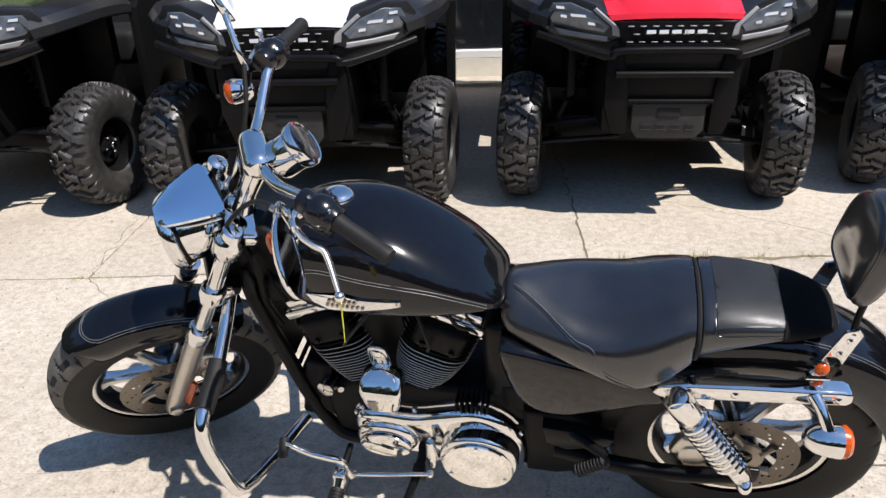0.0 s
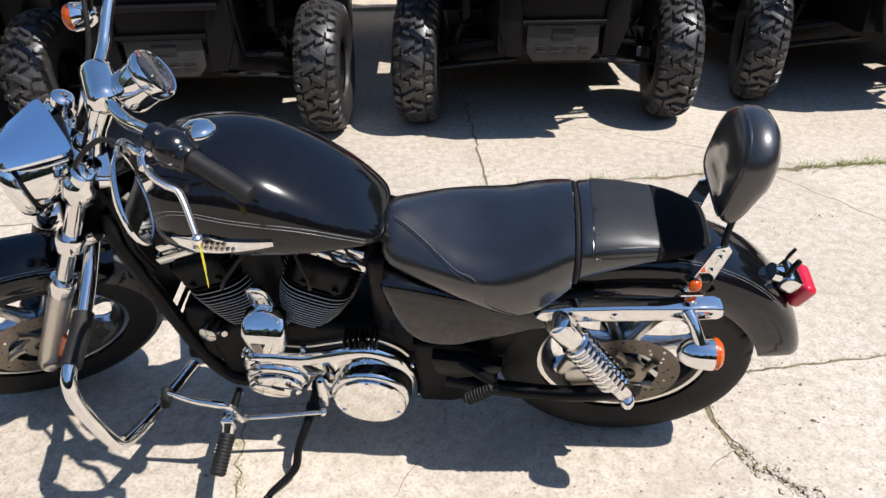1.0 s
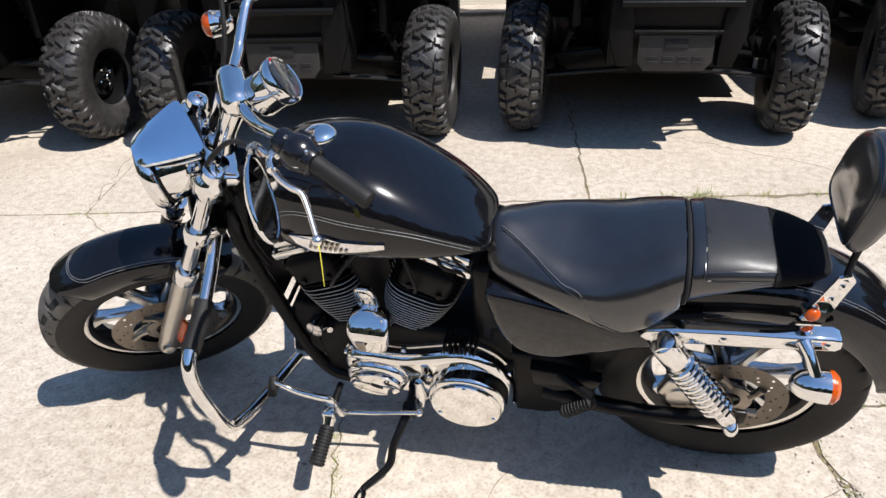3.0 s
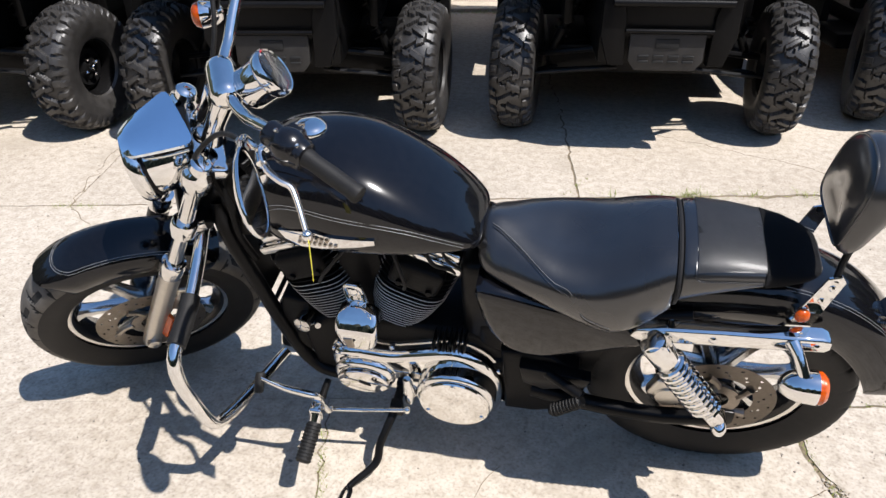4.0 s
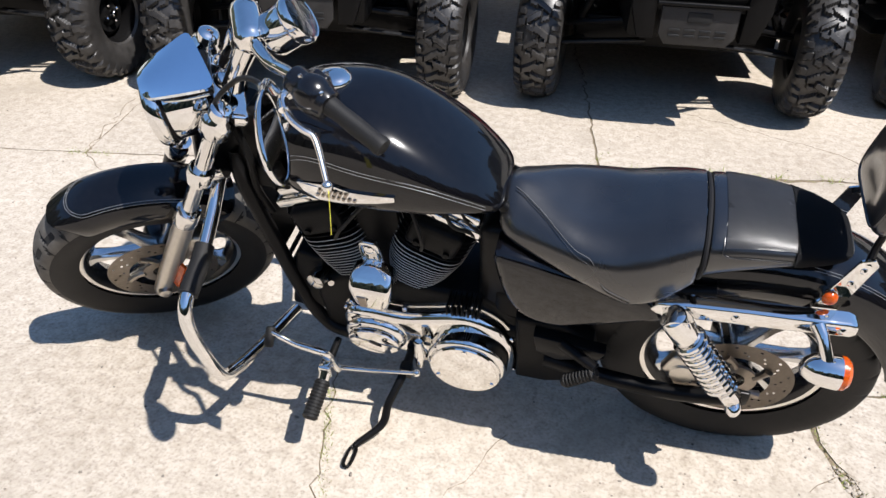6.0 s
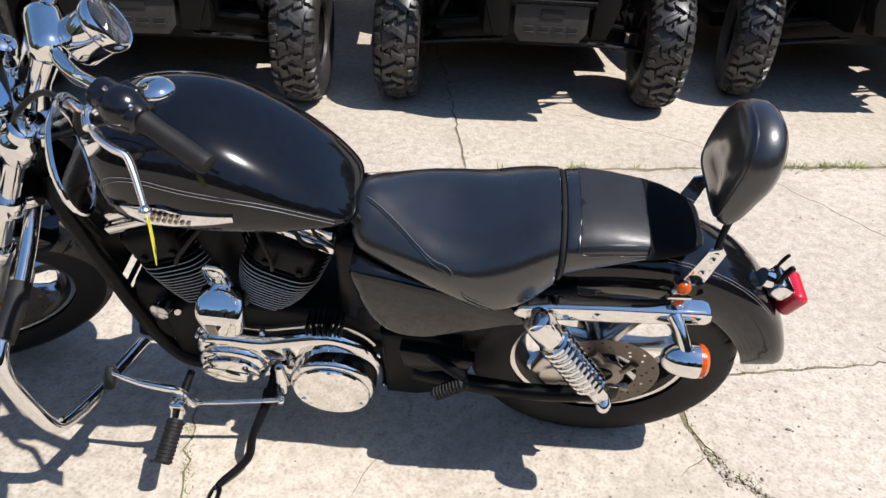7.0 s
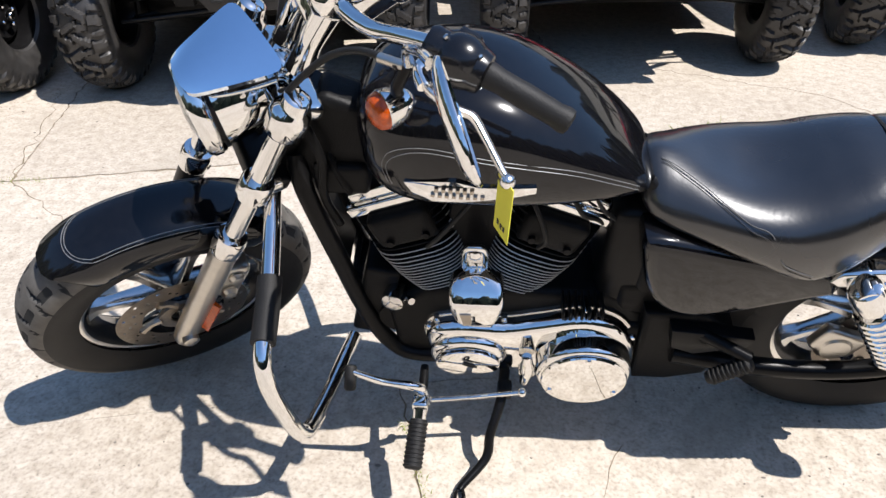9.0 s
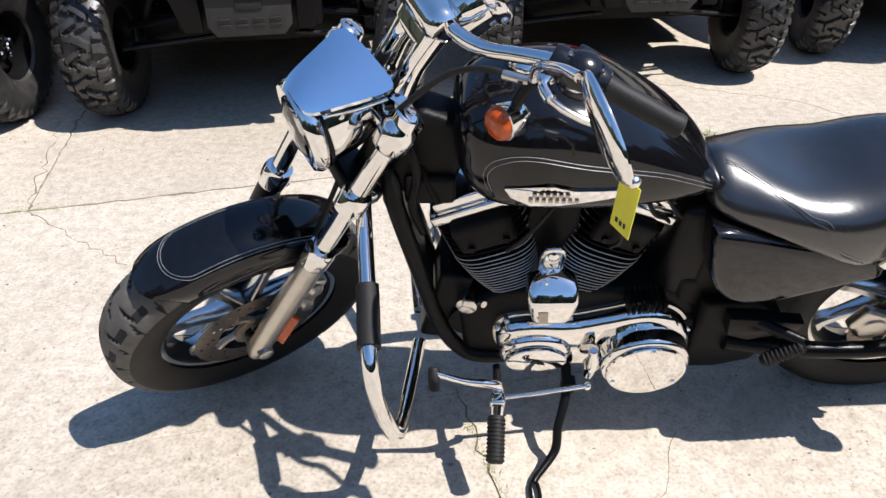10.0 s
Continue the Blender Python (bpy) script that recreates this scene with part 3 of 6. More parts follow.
def fender_point(c, r, half, y, ang):
    """A point just above a mudguard's crown."""
    t = abs(y) / half
    prof = ((0, 0), (0.35, 0.0012), (0.66, 0.0065), (0.82, 0.0135), (0.93, 0.024), (1.0, 0.040))
    for (ta, da), (tb, db) in zip(prof, prof[1:]):
        if t <= tb:
            rad = r - da - (db - da) * (t - ta) / (tb - ta)
            break
    a = radians(ang)
    return (c[0] + (rad + 0.0008) * math.cos(a), c[1] + y, c[2] + (rad + 0.0008) * math.sin(a))


for off in (0.0, 0.006):
    h = 0.060 - off
    loop_f = [fender_point(FA, FENDER_R, FENDER_W, -h, a) for a in range(58, 100, 6)] + [fender_point(FA, FENDER_R, FENDER_W, h * math.sin(radians(b)), 100 + (10 - off * 170) * math.cos(radians(b))) for b in range(-80, 81, 16)] + [fender_point(FA, FENDER_R, FENDER_W, h, a) for a in range(98, 56, -6)]
    stripe(loop_f, turned=True, parent=front_fender)
    for sgn in (-1, 1):
        stripe([fender_point(RA, REAR_R, 0.1, sgn * (0.078 - off), a) for a in range(22, 86, 6)], parent=rear_fender)

# tank
TANK_E = 2.75  # how square the tank's shoulders are
TANK = [(-0.302, 0.905, 0.850, 0.045), (-0.294, 0.932, 0.820, 0.088), (-0.272, 0.953, 0.785, 0.122), (-0.235, 0.968, 0.764, 0.146), (-0.18, 0.977, 0.756, 0.158), (-0.11, 0.977, 0.756, 0.162),
        (-0.04, 0.960, 0.758, 0.161), (0.03, 0.925, 0.762, 0.153), (0.09, 0.886, 0.766, 0.140), (0.14, 0.846, 0.768, 0.122), (0.175, 0.812, 0.768, 0.104), (0.195, 0.790, 0.766, 0.086), (0.203, 0.780, 0.770, 0.060)]


def tank_at(x):
    for a, b in zip(TANK, TANK[1:]):
        if a[0] <= x <= b[0]:
            u = (x - a[0]) / (b[0] - a[0])
            return [p + (q - p) * u for p, q in zip(a[1:], b[1:])]
    return TANK[-1][1:]


def tank_side(x, z, out=0.0015):
    top, bot, hw = tank_at(x)
    zc = bot + 0.36 * (top - bot)
    h = (top - zc) if z > zc else (zc - bot)
    t = min(0.999, abs(z - zc) / h)
    e = TANK_E if z > zc else 3.6
    return (x, -(hw * (1 - t ** e) ** (1 / e) + out), z)


def tank_mesh():
    bm = bmesh.new()
    rings = []
    xs = curve_points([(a, b, c) for a, b, c, d in TANK], 3)
    ws = curve_points([(a, d, 0) for a, b, c, d in TANK], 3)
    for p, w in zip(xs, ws):
        top, bot, hw = p.y, p.z, w.y
        zc = bot + 0.36 * (top - bot)
        ring = []
        for j in range(48):
            a = 2 * math.pi * j / 48
            ca, sa = math.cos(a), math.sin(a)
            e = 2 / TANK_E if sa > 0 else 2 / 3.6
            h = (top - zc) if sa > 0 else (zc - bot)
            ring.append(bm.verts.new((p.x, hw * abs(ca) ** e * (1 if ca > 0 else -1), zc + h * abs(sa) ** e * (1 if sa > 0 else -1))))
        rings.append(ring)
    skin(bm, rings)
    return bm


tank = bpart("fuel_tank", tank_mesh(), PAINT, "glossy black teardrop fuel tank", angle=60)
for off in (0.0, 0.007):
    line = [(-0.243 + off, 0.822), (-0.252 + off, 0.853), (-0.234 + off, 0.889 - off), (-0.176, 0.904 - off), (-0.076, 0.889 - off), (0.051, 0.860 - off), (0.12, 0.828 - off), (0.172, 0.795 - off)]
    stripe([tank_side(x, z, 0.0022) for x, z in line], parent=tank)
cap = bmesh.new()
lathe(cap, [(0.006, 0.020), (0.022, 0.018), (0.034, 0.012), (0.038, 0.004), (0.036, -0.006), (0.03, -0.012)], (-0.172, 0.012, 0.976), (0.05, 0.02, 1), 36)
bpart("fuel_cap", cap, CHROME, "domed chrome fuel cap", tank)
emb = bmesh.new()


def on_tank(bm, outline, thick, sub=5):
    fr, bk = [], []
    pts = [Vector((x, 0, z)) for x, z in outline]
    k = len(pts)
    ring = []
    for i in range(k):
        for s in range(sub):
            ring.append(pts[i].lerp(pts[(i + 1) % k], s / sub))
    fr = [bm.verts.new(tank_side(p.x, p.z, thick)) for p in ring]
    bk = [bm.verts.new(tank_side(p.x, p.z, -0.002)) for p in ring]
    f = bm.faces.new(fr)
    n = len(fr)
    for j in range(n):
        bm.faces.new((fr[j], bk[j], bk[(j + 1) % n], fr[(j + 1) % n]))
    bmesh.ops.triangulate(bm, faces=[f])


on_tank(emb, [(-0.216, 0.836), (-0.19, 0.838), (-0.155, 0.838), (-0.143, 0.848), (-0.131, 0.848), (-0.118, 0.839), (-0.003, 0.838), (-0.003, 0.826), (-0.06, 0.815), (-0.12, 0.803), (-0.17, 0.800), (-0.203, 0.816)], 0.006)
emblem = bpart("emblem", emb, CHROME, "chrome tank badge", tank, smooth=False)
bars = bmesh.new()
for row, (z0, x0, k, hgt) in enumerate(((0.8275, -0.166, 6, 0.0075), (0.815, -0.172, 8, 0.006))):
    for i in range(k):
        x = x0 + i * 0.0115
        on_tank(bars, [(x, z0 + hgt * 0.55), (x + 0.0065, z0 + hgt * 0.55), (x + 0.006, z0 - hgt * 0.45), (x - 0.0005, z0 - hgt * 0.45)], 0.0075, 1)
bpart("lettering", bars, STEEL, "", emblem, smooth=False)

# seat
SEAT = [(0.194, 0.764, 0.722, 0.060), (0.201, 0.782, 0.705, 0.084), (0.225, 0.792, 0.692, 0.108), (0.27, 0.787, 0.682, 0.126), (0.33, 0.773, 0.664, 0.145), (0.39, 0.762, 0.635, 0.160), (0.45, 0.767, 0.612, 0.168),
        (0.51, 0.788, 0.606, 0.167), (0.56, 0.806, 0.630, 0.154), (0.605, 0.815, 0.672, 0.136)]
PILLION = [(0.618, 0.808, 0.680, 0.126), (0.625, 0.812, 0.684, 0.128), (0.66, 0.815, 0.700, 0.124), (0.71, 0.813, 0.720, 0.117), (0.77, 0.805, 0.741, 0.107), (0.82, 0.793, 0.753, 0.096), (0.86, 0.780, 0.760, 0.080), (0.885, 0.772, 0.763, 0.060), (0.893, 0.768, 0.763, 0.040)]


def shoulder(rows, x):
    """How square a cushion's shoulders are: the seat's nose is peaked."""
    if rows is not SEAT:
        return 2.9
    u = min(1.0, max(0.0, (x - 0.22) / 0.20))
    return 1.55 + 1.55 * u * u * (3 - 2 * u)


SEAM = [(0.194, 0.735), (0.215, 0.722), (0.25, 0.712), (0.30, 0.703), (0.35, 0.693), (0.40, 0.682), (0.45, 0.662), (0.49, 0.648), (0.55, 0.668), (0.605, 0.71)]


def split_height(rows, x, top, bot):
    """Where the top of a cushion turns over into its side."""
    if rows is not SEAT:
        return bot + 0.45 * (top - bot)
    z = SEAM[-1][1]
    for (xa, za), (xb, zb) in zip(SEAM, SEAM[1:]):
        if xa <= x <= xb:
            z = za + (zb - za) * (x - xa) / (xb - xa)
            break
    return min(max(z, bot + 0.22 * (top - bot)), top - 0.012)


def cushion(rows, dip=0.0, n=4):
    bm = bmesh.new()
    rings = []
    a_ = curve_points([(a, b, c) for a, b, c, d in rows], n)
    w_ = curve_points([(a, d, 0) for a, b, c, d in rows], n)
    for p, w in zip(a_, w_):
        zc = split_height(rows, p.x, p.y, p.z)
        ring = []
        for j in range(40):
            a = 2 * math.pi * j / 40
            ca, sa = math.cos(a), math.sin(a)
            h = (p.y - zc) if sa > 0 else (zc - p.z)
            e = 2 / shoulder(rows, p.x) if sa > 0 else 2 / 2.5
            y = w.y * abs(ca) ** e * (1 if ca > 0 else -1)
            z = zc + h * abs(sa) ** e * (1 if sa > 0 else -1)
            if sa > 0:
                z -= dip * math.exp(-(y / 0.07) ** 2) * math.exp(-((p.x - 0.36) / 0.11) ** 2)
            ring.append(bm.verts.new((p.x, y, z)))
        rings.append(ring)
    skin(bm, rings)
    return bm


def cushion_side(rows, x, z, out=0.001):
    for a, b in zip(rows, rows[1:]):
        if a[0] <= x <= b[0]:
            u = (x - a[0]) / (b[0] - a[0])
            top, bot, hw = [p + (q - p) * u for p, q in zip(a[1:], b[1:])]
            zc = split_height(rows, x, top, bot)
            h = (top - zc) if z > zc else (zc - bot)
            t = min(0.999, abs(z - zc) / h)
            e = shoulder(rows, x) if z > zc else 2.5
            return (x, -(hw * (1 - t ** e) ** (1 / e) + out), z)
    return (x, 0, z)


seat = bpart("seat", cushion(SEAT, 0.012), LEATHER, "black leather rider seat with stitched side panel", angle=70)
pillion = bpart("pillion_seat", cushion(PILLION), LEATHER, "black leather pillion pad, darker at the back", angle=70)


def seat_top(x, y, out=0.001):
    """A point on the seat's upper side."""
    for a, b in zip(SEAT, SEAT[1:]):
        if a[0] <= x <= b[0]:
            u = (x - a[0]) / (b[0] - a[0])
            top, bot, hw = [p + (q - p) * u for p, q in zip(a[1:], b[1:])]
    zc, e = split_height(SEAT, x, top, bot), shoulder(SEAT, x)
    return (x, y - out, zc + (top - zc) * (1 - min(0.999, abs(y) / hw) ** e) ** (1 / e) + out)


for off_ in (0.0, 0.007):
    stitch = bmesh.new()
    tube(stitch, [seat_top(x, y - off_) for x, y in ((0.222, -0.022), (0.25, -0.040), (0.29, -0.072), (0.33, -0.108), (0.365, -0.134), (0.40, -0.148))] + [cushion_side(SEAT, x, z - off_) for x, z in ((0.43, 0.682), (0.46, 0.664), (0.49, 0.652))], 0.0008, 6, 6)
    bpart("seam", stitch, STITCH if off_ == 0 else LEATHER, "grey stitched seam" if off_ == 0 else "", seat)
# band between the cushions
band = bmesh.new()
ring_pts = []
for a in range(-40, 221, 10):
    ca, sa = math.cos(radians(a)), math.sin(radians(a))
    e = 2 / 2.1 if sa > 0 else 2 / 2.5
    ring_pts.append((0.612, 0.131 * abs(ca) ** e * (1 if ca > 0 else -1), 0.742 + (0.0715 if sa > 0 else 0.072) * abs(sa) ** e * (1 if sa > 0 else -1)))
tube(band, ring_pts, 0.0055, 8, 2)
bpart("seat_strap", band, TEXTILE, "black strap across the seat", seat)
# smooth front panel and dark cover of the pillion pad
pan = bmesh.new()


def over_pillion(bm, x0, x1, a0, a1, lift, nx=8, na=24):
    g = []
    for i in range(nx + 1):
        x = x0 + (x1 - x0) * i / nx
        for a, b in zip(PILLION, PILLION[1:]):
            if a[0] <= x <= b[0]:
                u = (x - a[0]) / (b[0] - a[0])
                top, bot, hw = [p + (q - p) * u for p, q in zip(a[1:], b[1:])]
        zc = bot + 0.45 * (top - bot)
        row = []
        for k in range(na + 1):
            an = radians(a0 + (a1 - a0) * k / na)
            ca, sa = math.cos(an), math.sin(an)
            e = 2 / shoulder(PILLION, x) if sa > 0 else 2 / 2.5
            h = (top - zc) if sa > 0 else (zc - bot)
            row.append(bm.verts.new((x, (hw + lift) * abs(ca) ** e * (1 if ca > 0 else -1), zc + (h + lift) * abs(sa) ** e * (1 if sa > 0 else -1))))
        g.append(row)
    for i in range(nx):
        for k in range(na):
            bm.faces.new((g[i][k], g[i + 1][k], g[i + 1][k + 1], g[i][k + 1]))
    bmesh.ops.solidify(bm, geom=bm.faces[:], thickness=0.002)


# pale panel and black cover meet at the backrest shadow edge, painted in
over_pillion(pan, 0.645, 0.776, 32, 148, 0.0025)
bpart("pad_panel", pan, LEATHER_GREY, "smooth leather panel, paler up to the backrest shadow edge", pillion, angle=60)
cov = bmesh.new()
over_pillion(cov, 0.776, 0.888, -25, 205, 0.0035, 10, 32)
bpart("pad_shade", cov, TEXTILE, "dull black cover standing in for the backrest shadow", pillion, angle=60)
edge = bmesh.new()
tube(edge, [cushion_side(PILLION, x, z, 0.003) for x, z in ((0.644, 0.811), (0.642, 0.795), (0.648, 0.780), (0.70, 0.779), (0.774, 0.776))], 0.0014, 6, 5)
bpart("seam", edge, LEATHER, "", pillion)

# rear struts, shocks, signals, backrest
for sgn in (-1, 1):
    y = sgn
    st = bmesh.new()
    plate(st, [(0.535, 0.622), (0.548, 0.647), (0.60, 0.656), (0.72, 0.668), (0.84, 0.676), (0.905, 0.682), (0.922, 0.672), (0.926, 0.655), (0.915, 0.642), (0.84, 0.634), (0.72, 0.622), (0.60, 0.612), (0.55, 0.610)], y * 0.160, y * 0.125, 0.009, 3)
    for bx, bz in ((0.70, 0.645), (0.895, 0.660)):
        lathe(st, [(0.008, -0.004), (0.009, 0.003), (0.005, 0.007), (0.001, 0.008)], (bx, y * 0.158, bz), (0, y, 0), 12)
    strut = bpart("fender_strut", st, CHROME, "chrome mudguard strut")
    sh = bmesh.new()
    p, q = Vector((0.587, y * 0.180, 0.630)), Vector((0.767, y * 0.174, 0.362))
    m, length = between(p, q)
    lathe(sh, [(0.020, -0.02), (0.028, -0.014), (0.031, 0.0), (0.031, 0.055), (0.027, 0.062), (0.0245, 0.065), (0.0245, length - 0.075), (0.020, length - 0.07), (0.022, length - 0.02), (0.016, length)], p, q - p, 28)
    lathe(sh, [(0.012, -0.03), (0.022, -0.028), (0.024, 0.0), (0.022, 0.022), (0.012, 0.024)], p, (0, y, 0), 24)
    lathe(sh, [(0.010, -0.03), (0.018, -0.028), (0.018, 0.02), (0.014, 0.027), (0.008, 0.034), (0.001, 0.036)], q, (0, y, 0), 20)
    shock = bpart("shock_absorber", sh, CHROME, "chrome rear shock absorber")
    co = bmesh.new()
    helix = []
    turns = 9.5
    for i in range(int(turns * 14) + 1):
        a = 2 * math.pi * i / 14
        u = i / (turns * 14)
        helix.append(m @ Vector((0.030 * math.cos(a), 0.030 * math.sin(a), 0.062 + u * (length - 0.062 - 0.068))))
    tube(co, helix, 0.0074, 8, 1)
    bpart("spring", co, CHROME, "chrome coil spring", shock)
    sg = bmesh.new()
    c = Vector((0.884, y * 0.212, 0.598))
    lathe(sg, [(0.004, -0.052), (0.018, -0.046), (0.028, -0.032), (0.034, -0.012), (0.036, 0.012), (0.036, 0.020), (0.030, 0.021)], c, (1, 0, 0), 32)
    tube(sg, [c + Vector((-0.006, 0, 0.022)), c + Vector((-0.022, -y * 0.03, 0.055)), c + Vector((-0.034, -y * 0.055, 0.066))], [0.013, 0.012, 0.015], 14, 5)
    signal = bpart("rear_indicator", sg, CHROME, "chrome bullet indicator with amber lens")
    ln = bmesh.new()
    lathe(ln, [(0.0345, 0.018), (0.0345, 0.030), (0.028, 0.038), (0.014, 0.042), (0.001, 0.043)], c, (1, 0, 0), 32)
    bpart("lens", ln, AMBER, "amber plastic lens", signal)
    br = bmesh.new()
    plate(br, [(0.836, 0.63), (0.886, 0.624), (0.917, 0.796), (0.906, 0.812), (0.885, 0.804)], y * 0.106, y * 0.100, 0.0015, 1)
    for bx, bz in ((0.897, 0.780), (0.888, 0.741)):
        lathe(br, [(0.006, -0.002), (0.007, 0.002), (0.003, 0.005), (0.001, 0.005)], (bx, y * 0.106, bz), (0, y, 0), 10)
    bpart("backrest_bracket", br, CHROME, "chrome backrest side plate")
    # added amber piece in place of the rear indicator's reflection
    mk_ = bmesh.new()
    lathe(mk_, [(0.010, -0.020), (0.015, -0.014), (0.017, 0.0), (0.016, 0.004)], (0.862, y * 0.110, 0.700), (0.3, y, 0.3), 20)
    tube(mk_, [(0.862, y * 0.100, 0.694), (0.846, y * 0.110, 0.680)], 0.007, 10, 1)
    glint_ob = bpart("amber_glint", mk_, CHROME, "small amber piece standing in for an indicator reflection")
    ln = bmesh.new()
    lathe(ln, [(0.0155, 0.002), (0.0150, 0.008), (0.010, 0.014), (0.001, 0.016)], (0.862, y * 0.110, 0.700), (0.3, y, 0.3), 20)
    bpart("lens", ln, AMBER, "amber plastic lens", glint_ob)
    up = bmesh.new()
    tube(up, [(0.898, y * 0.103, 0.795), (0.906, y * 0.078, 0.828), (0.918, y * 0.062, 0.880)], 0.007, 8, 4, flat=1.0)
    bpart("backrest_stay", up, BLACK_METAL, "black steel stay")


def backrest_pad():
    """An arched cushion with a square-cornered foot, tilted back."""
    bm = bmesh.new()
    m = Matrix.Translation((0.9067, 0.0, 0.9513)) @ Matrix.Rotation(radians(10.4), 4, "Y")
    outline = []
    for k in range(64):
        a = 2 * math.pi * k / 64
        ca, sa = math.cos(a), math.sin(a)
        e = 0.887 if sa >= 0 else 0.32
        outline.append((math.copysign(0.1035 * abs(ca) ** e, ca), math.copysign((0.1021 if sa >= 0 else 0.1006) * abs(sa) ** e, sa)))
    rings = []
    for x, k in ((-0.0330, 0.05), (-0.0320, 0.45), (-0.0284, 0.75), (-0.0215, 0.885), (-0.0185, 0.905), (-0.0085, 0.97), (0.011, 1.0), (0.027, 0.965), (0.039, 0.86), (0.045, 0.6), (0.046, 0.05)):
        rings.append([bm.verts.new(m @ Vector((x * (1 - (0.65 if x > 0 else 0.3) * max(0.0, -z / 0.1006) ** 1.5), y * k, z * k))) for y, z in outline])
    skin(bm, rings)
    pip = bmesh.new()
    tube(pip, [m @ Vector((-0.0205 * (1 - 0.3 * max(0.0, -z / 0.1006) ** 1.5), y * 0.90, z * 0.90)) for y, z in outline + outline[:1]], 0.0026, 8, 1)
    return bm, pip


pad_bm, pip_bm = backrest_pad()
backrest = bpart("backrest", pad_bm, LEATHER, "black padded leather passenger backrest", angle=60)
bpart("piping", pip_bm, LEATHER, "", backrest)
cross = bmesh.new()
tube(cross, [(0.918, -0.062, 0.880), (0.93, -0.03, 0.89), (0.93, 0.03, 0.89), (0.918, 0.062, 0.880)], 0.006, 8, 4)
bpart("backrest_bar", cross, BLACK_METAL, "black steel bar behind the pad", backrest)

# tail lamp and rear bracket
tl = bmesh.new()
box(tl, (0.050, 0.064, 0.045), Matrix.Translation((1.098, -0.015, 0.628)) @ Matrix.Rotation(radians(35), 4, "Y"), 0.012, 3)
tube(tl, [(1.055, -0.015, 0.645), (1.09, -0.015, 0.632)], 0.022, 16, 1)
tail = bpart("tail_lamp", tl, CHROME, "chrome tail lamp with red lens")
ln = bmesh.new()
box(ln, (0.034, 0.086, 0.066), Matrix.Translation((1.128, -0.015, 0.604)) @ Matrix.Rotation(radians(26), 4, "Y"), 0.014, 4)
lens = bpart("lens", ln, RED, "red plastic lens", tail)
ln = bmesh.new()
box(ln, (0.004, 0.058, 0.038), Matrix.Translation((1.128, -0.015, 0.604)) @ Matrix.Rotation(radians(26), 4, "Y") @ Matrix.Translation((0.0165, 0, 0.004)), 0.0015, 1)
bpart("lens_panel", ln, WHITE_INK, "pale reflector panel", lens)
ph = bmesh.new()
for y, rr in ((-0.032, 0.0055), (0.004, 0.0035)):
    tube(ph, [(1.085, y, 0.630), (1.088, y, 0.665), (1.092, y, 0.684), (1.098, y, 0.700)], [rr, rr, rr * 1.25, rr * 1.1], 8, 4)
box(ph, (0.008, 0.05, 0.010), Matrix.Translation((1.088, -0.014, 0.655)), 0.002)
bpart("rear_bracket", ph, BLACK_METAL, "empty black rear bracket", tail)

# fork legs
A = HEAD_AXIS


def leg(y, s):
    return Vector((FA[0], y, FA[2])) + A * s


for sgn in (-1, 1):
    y = FY + sgn * 0.106
    sl = bmesh.new()
    lathe(sl, [(0.012, -0.062), (0.018, -0.058), (0.024, -0.045), (0.0255, -0.02), (0.027, 0.06), (0.0275, 0.30), (0.0285, 0.335), (0.0285, 0.345), (0.022, 0.350)], leg(y, 0), A, 32)
    lathe(sl, [(0.010, -0.01), (0.018, -0.008), (0.018, 0.034), (0.012, 0.038), (0.001, 0.039)], leg(y, -0.012), (0, sgn, 0), 16)
    slider = bpart("fork_slider", sl, CAST if sgn < 0 else BLACK_METAL, "satin aluminium fork slider" if sgn < 0 else "dark fork slider", turned=True)
    co = bmesh.new()
    lathe(co, [(0.0305, 0.318), (0.032, 0.322), (0.032, 0.358), (0.029, 0.368), (0.021, 0.370)], leg(y, 0), A, 32)
    bpart("dust_cover", co, CHROME, "chrome dust cover", slider, True)
    up = bmesh.new()
    lathe(up, [(0.0195, 0.34), (0.0195, 0.70), (0.021, 0.71)], leg(y, 0), A, 28)
    bpart("fork_tube", up, CHROME, "chrome fork tube", turned=True)
    cap_ = bmesh.new()
    lathe(cap_, [(0.029, 0.665), (0.034, 0.672), (0.035, 0.705), (0.031, 0.718), (0.026, 0.722), (0.024, 0.728), (0.023, 0.742), (0.017, 0.747), (0.001, 0.748)], leg(y, 0), A, 32)
    bpart("fork_cap", cap_, CHROME, "chrome fork cap", turned=True)
    cl = bmesh.new()
    lathe(cl, [(0.027, 0.492), (0.0305, 0.496), (0.0305, 0.535), (0.027, 0.540)], leg(y, 0), A, 28)
    box(cl, (0.035, 0.014, 0.026), Matrix.Translation(leg(y, 0.516) + Vector((0.030, sgn * 0.004, -0.012))), 0.004)
    bpart("clamp_ring", cl, CHROME, "chrome lower clamp ring", turned=True)
    # reflector on the slider
    rf = bmesh.new()
    c = leg(y, 0.078) + Vector((0.020, sgn * 0.022, -0.008))
    box(rf, (0.010, 0.028, 0.105), Matrix.Translation(c) @ Matrix.Rotation(RAKE, 4, "Y") @ Matrix.Rotation(radians(sgn * -35), 4, "Z"), 0.003)
    bpart("reflector", rf, AMBER, "amber side reflector", slider, True)
tr = bmesh.new()
box(tr, (0.075, 0.215, 0.032), Matrix.Translation(leg(FY, 0.516) + Vector((0.028, 0, -0.014))) @ Matrix.Rotation(RAKE, 4, "Y"), 0.010, 3)
bpart("triple_clamp", tr, BLACK_METAL, "black lower fork yoke", turned=True)
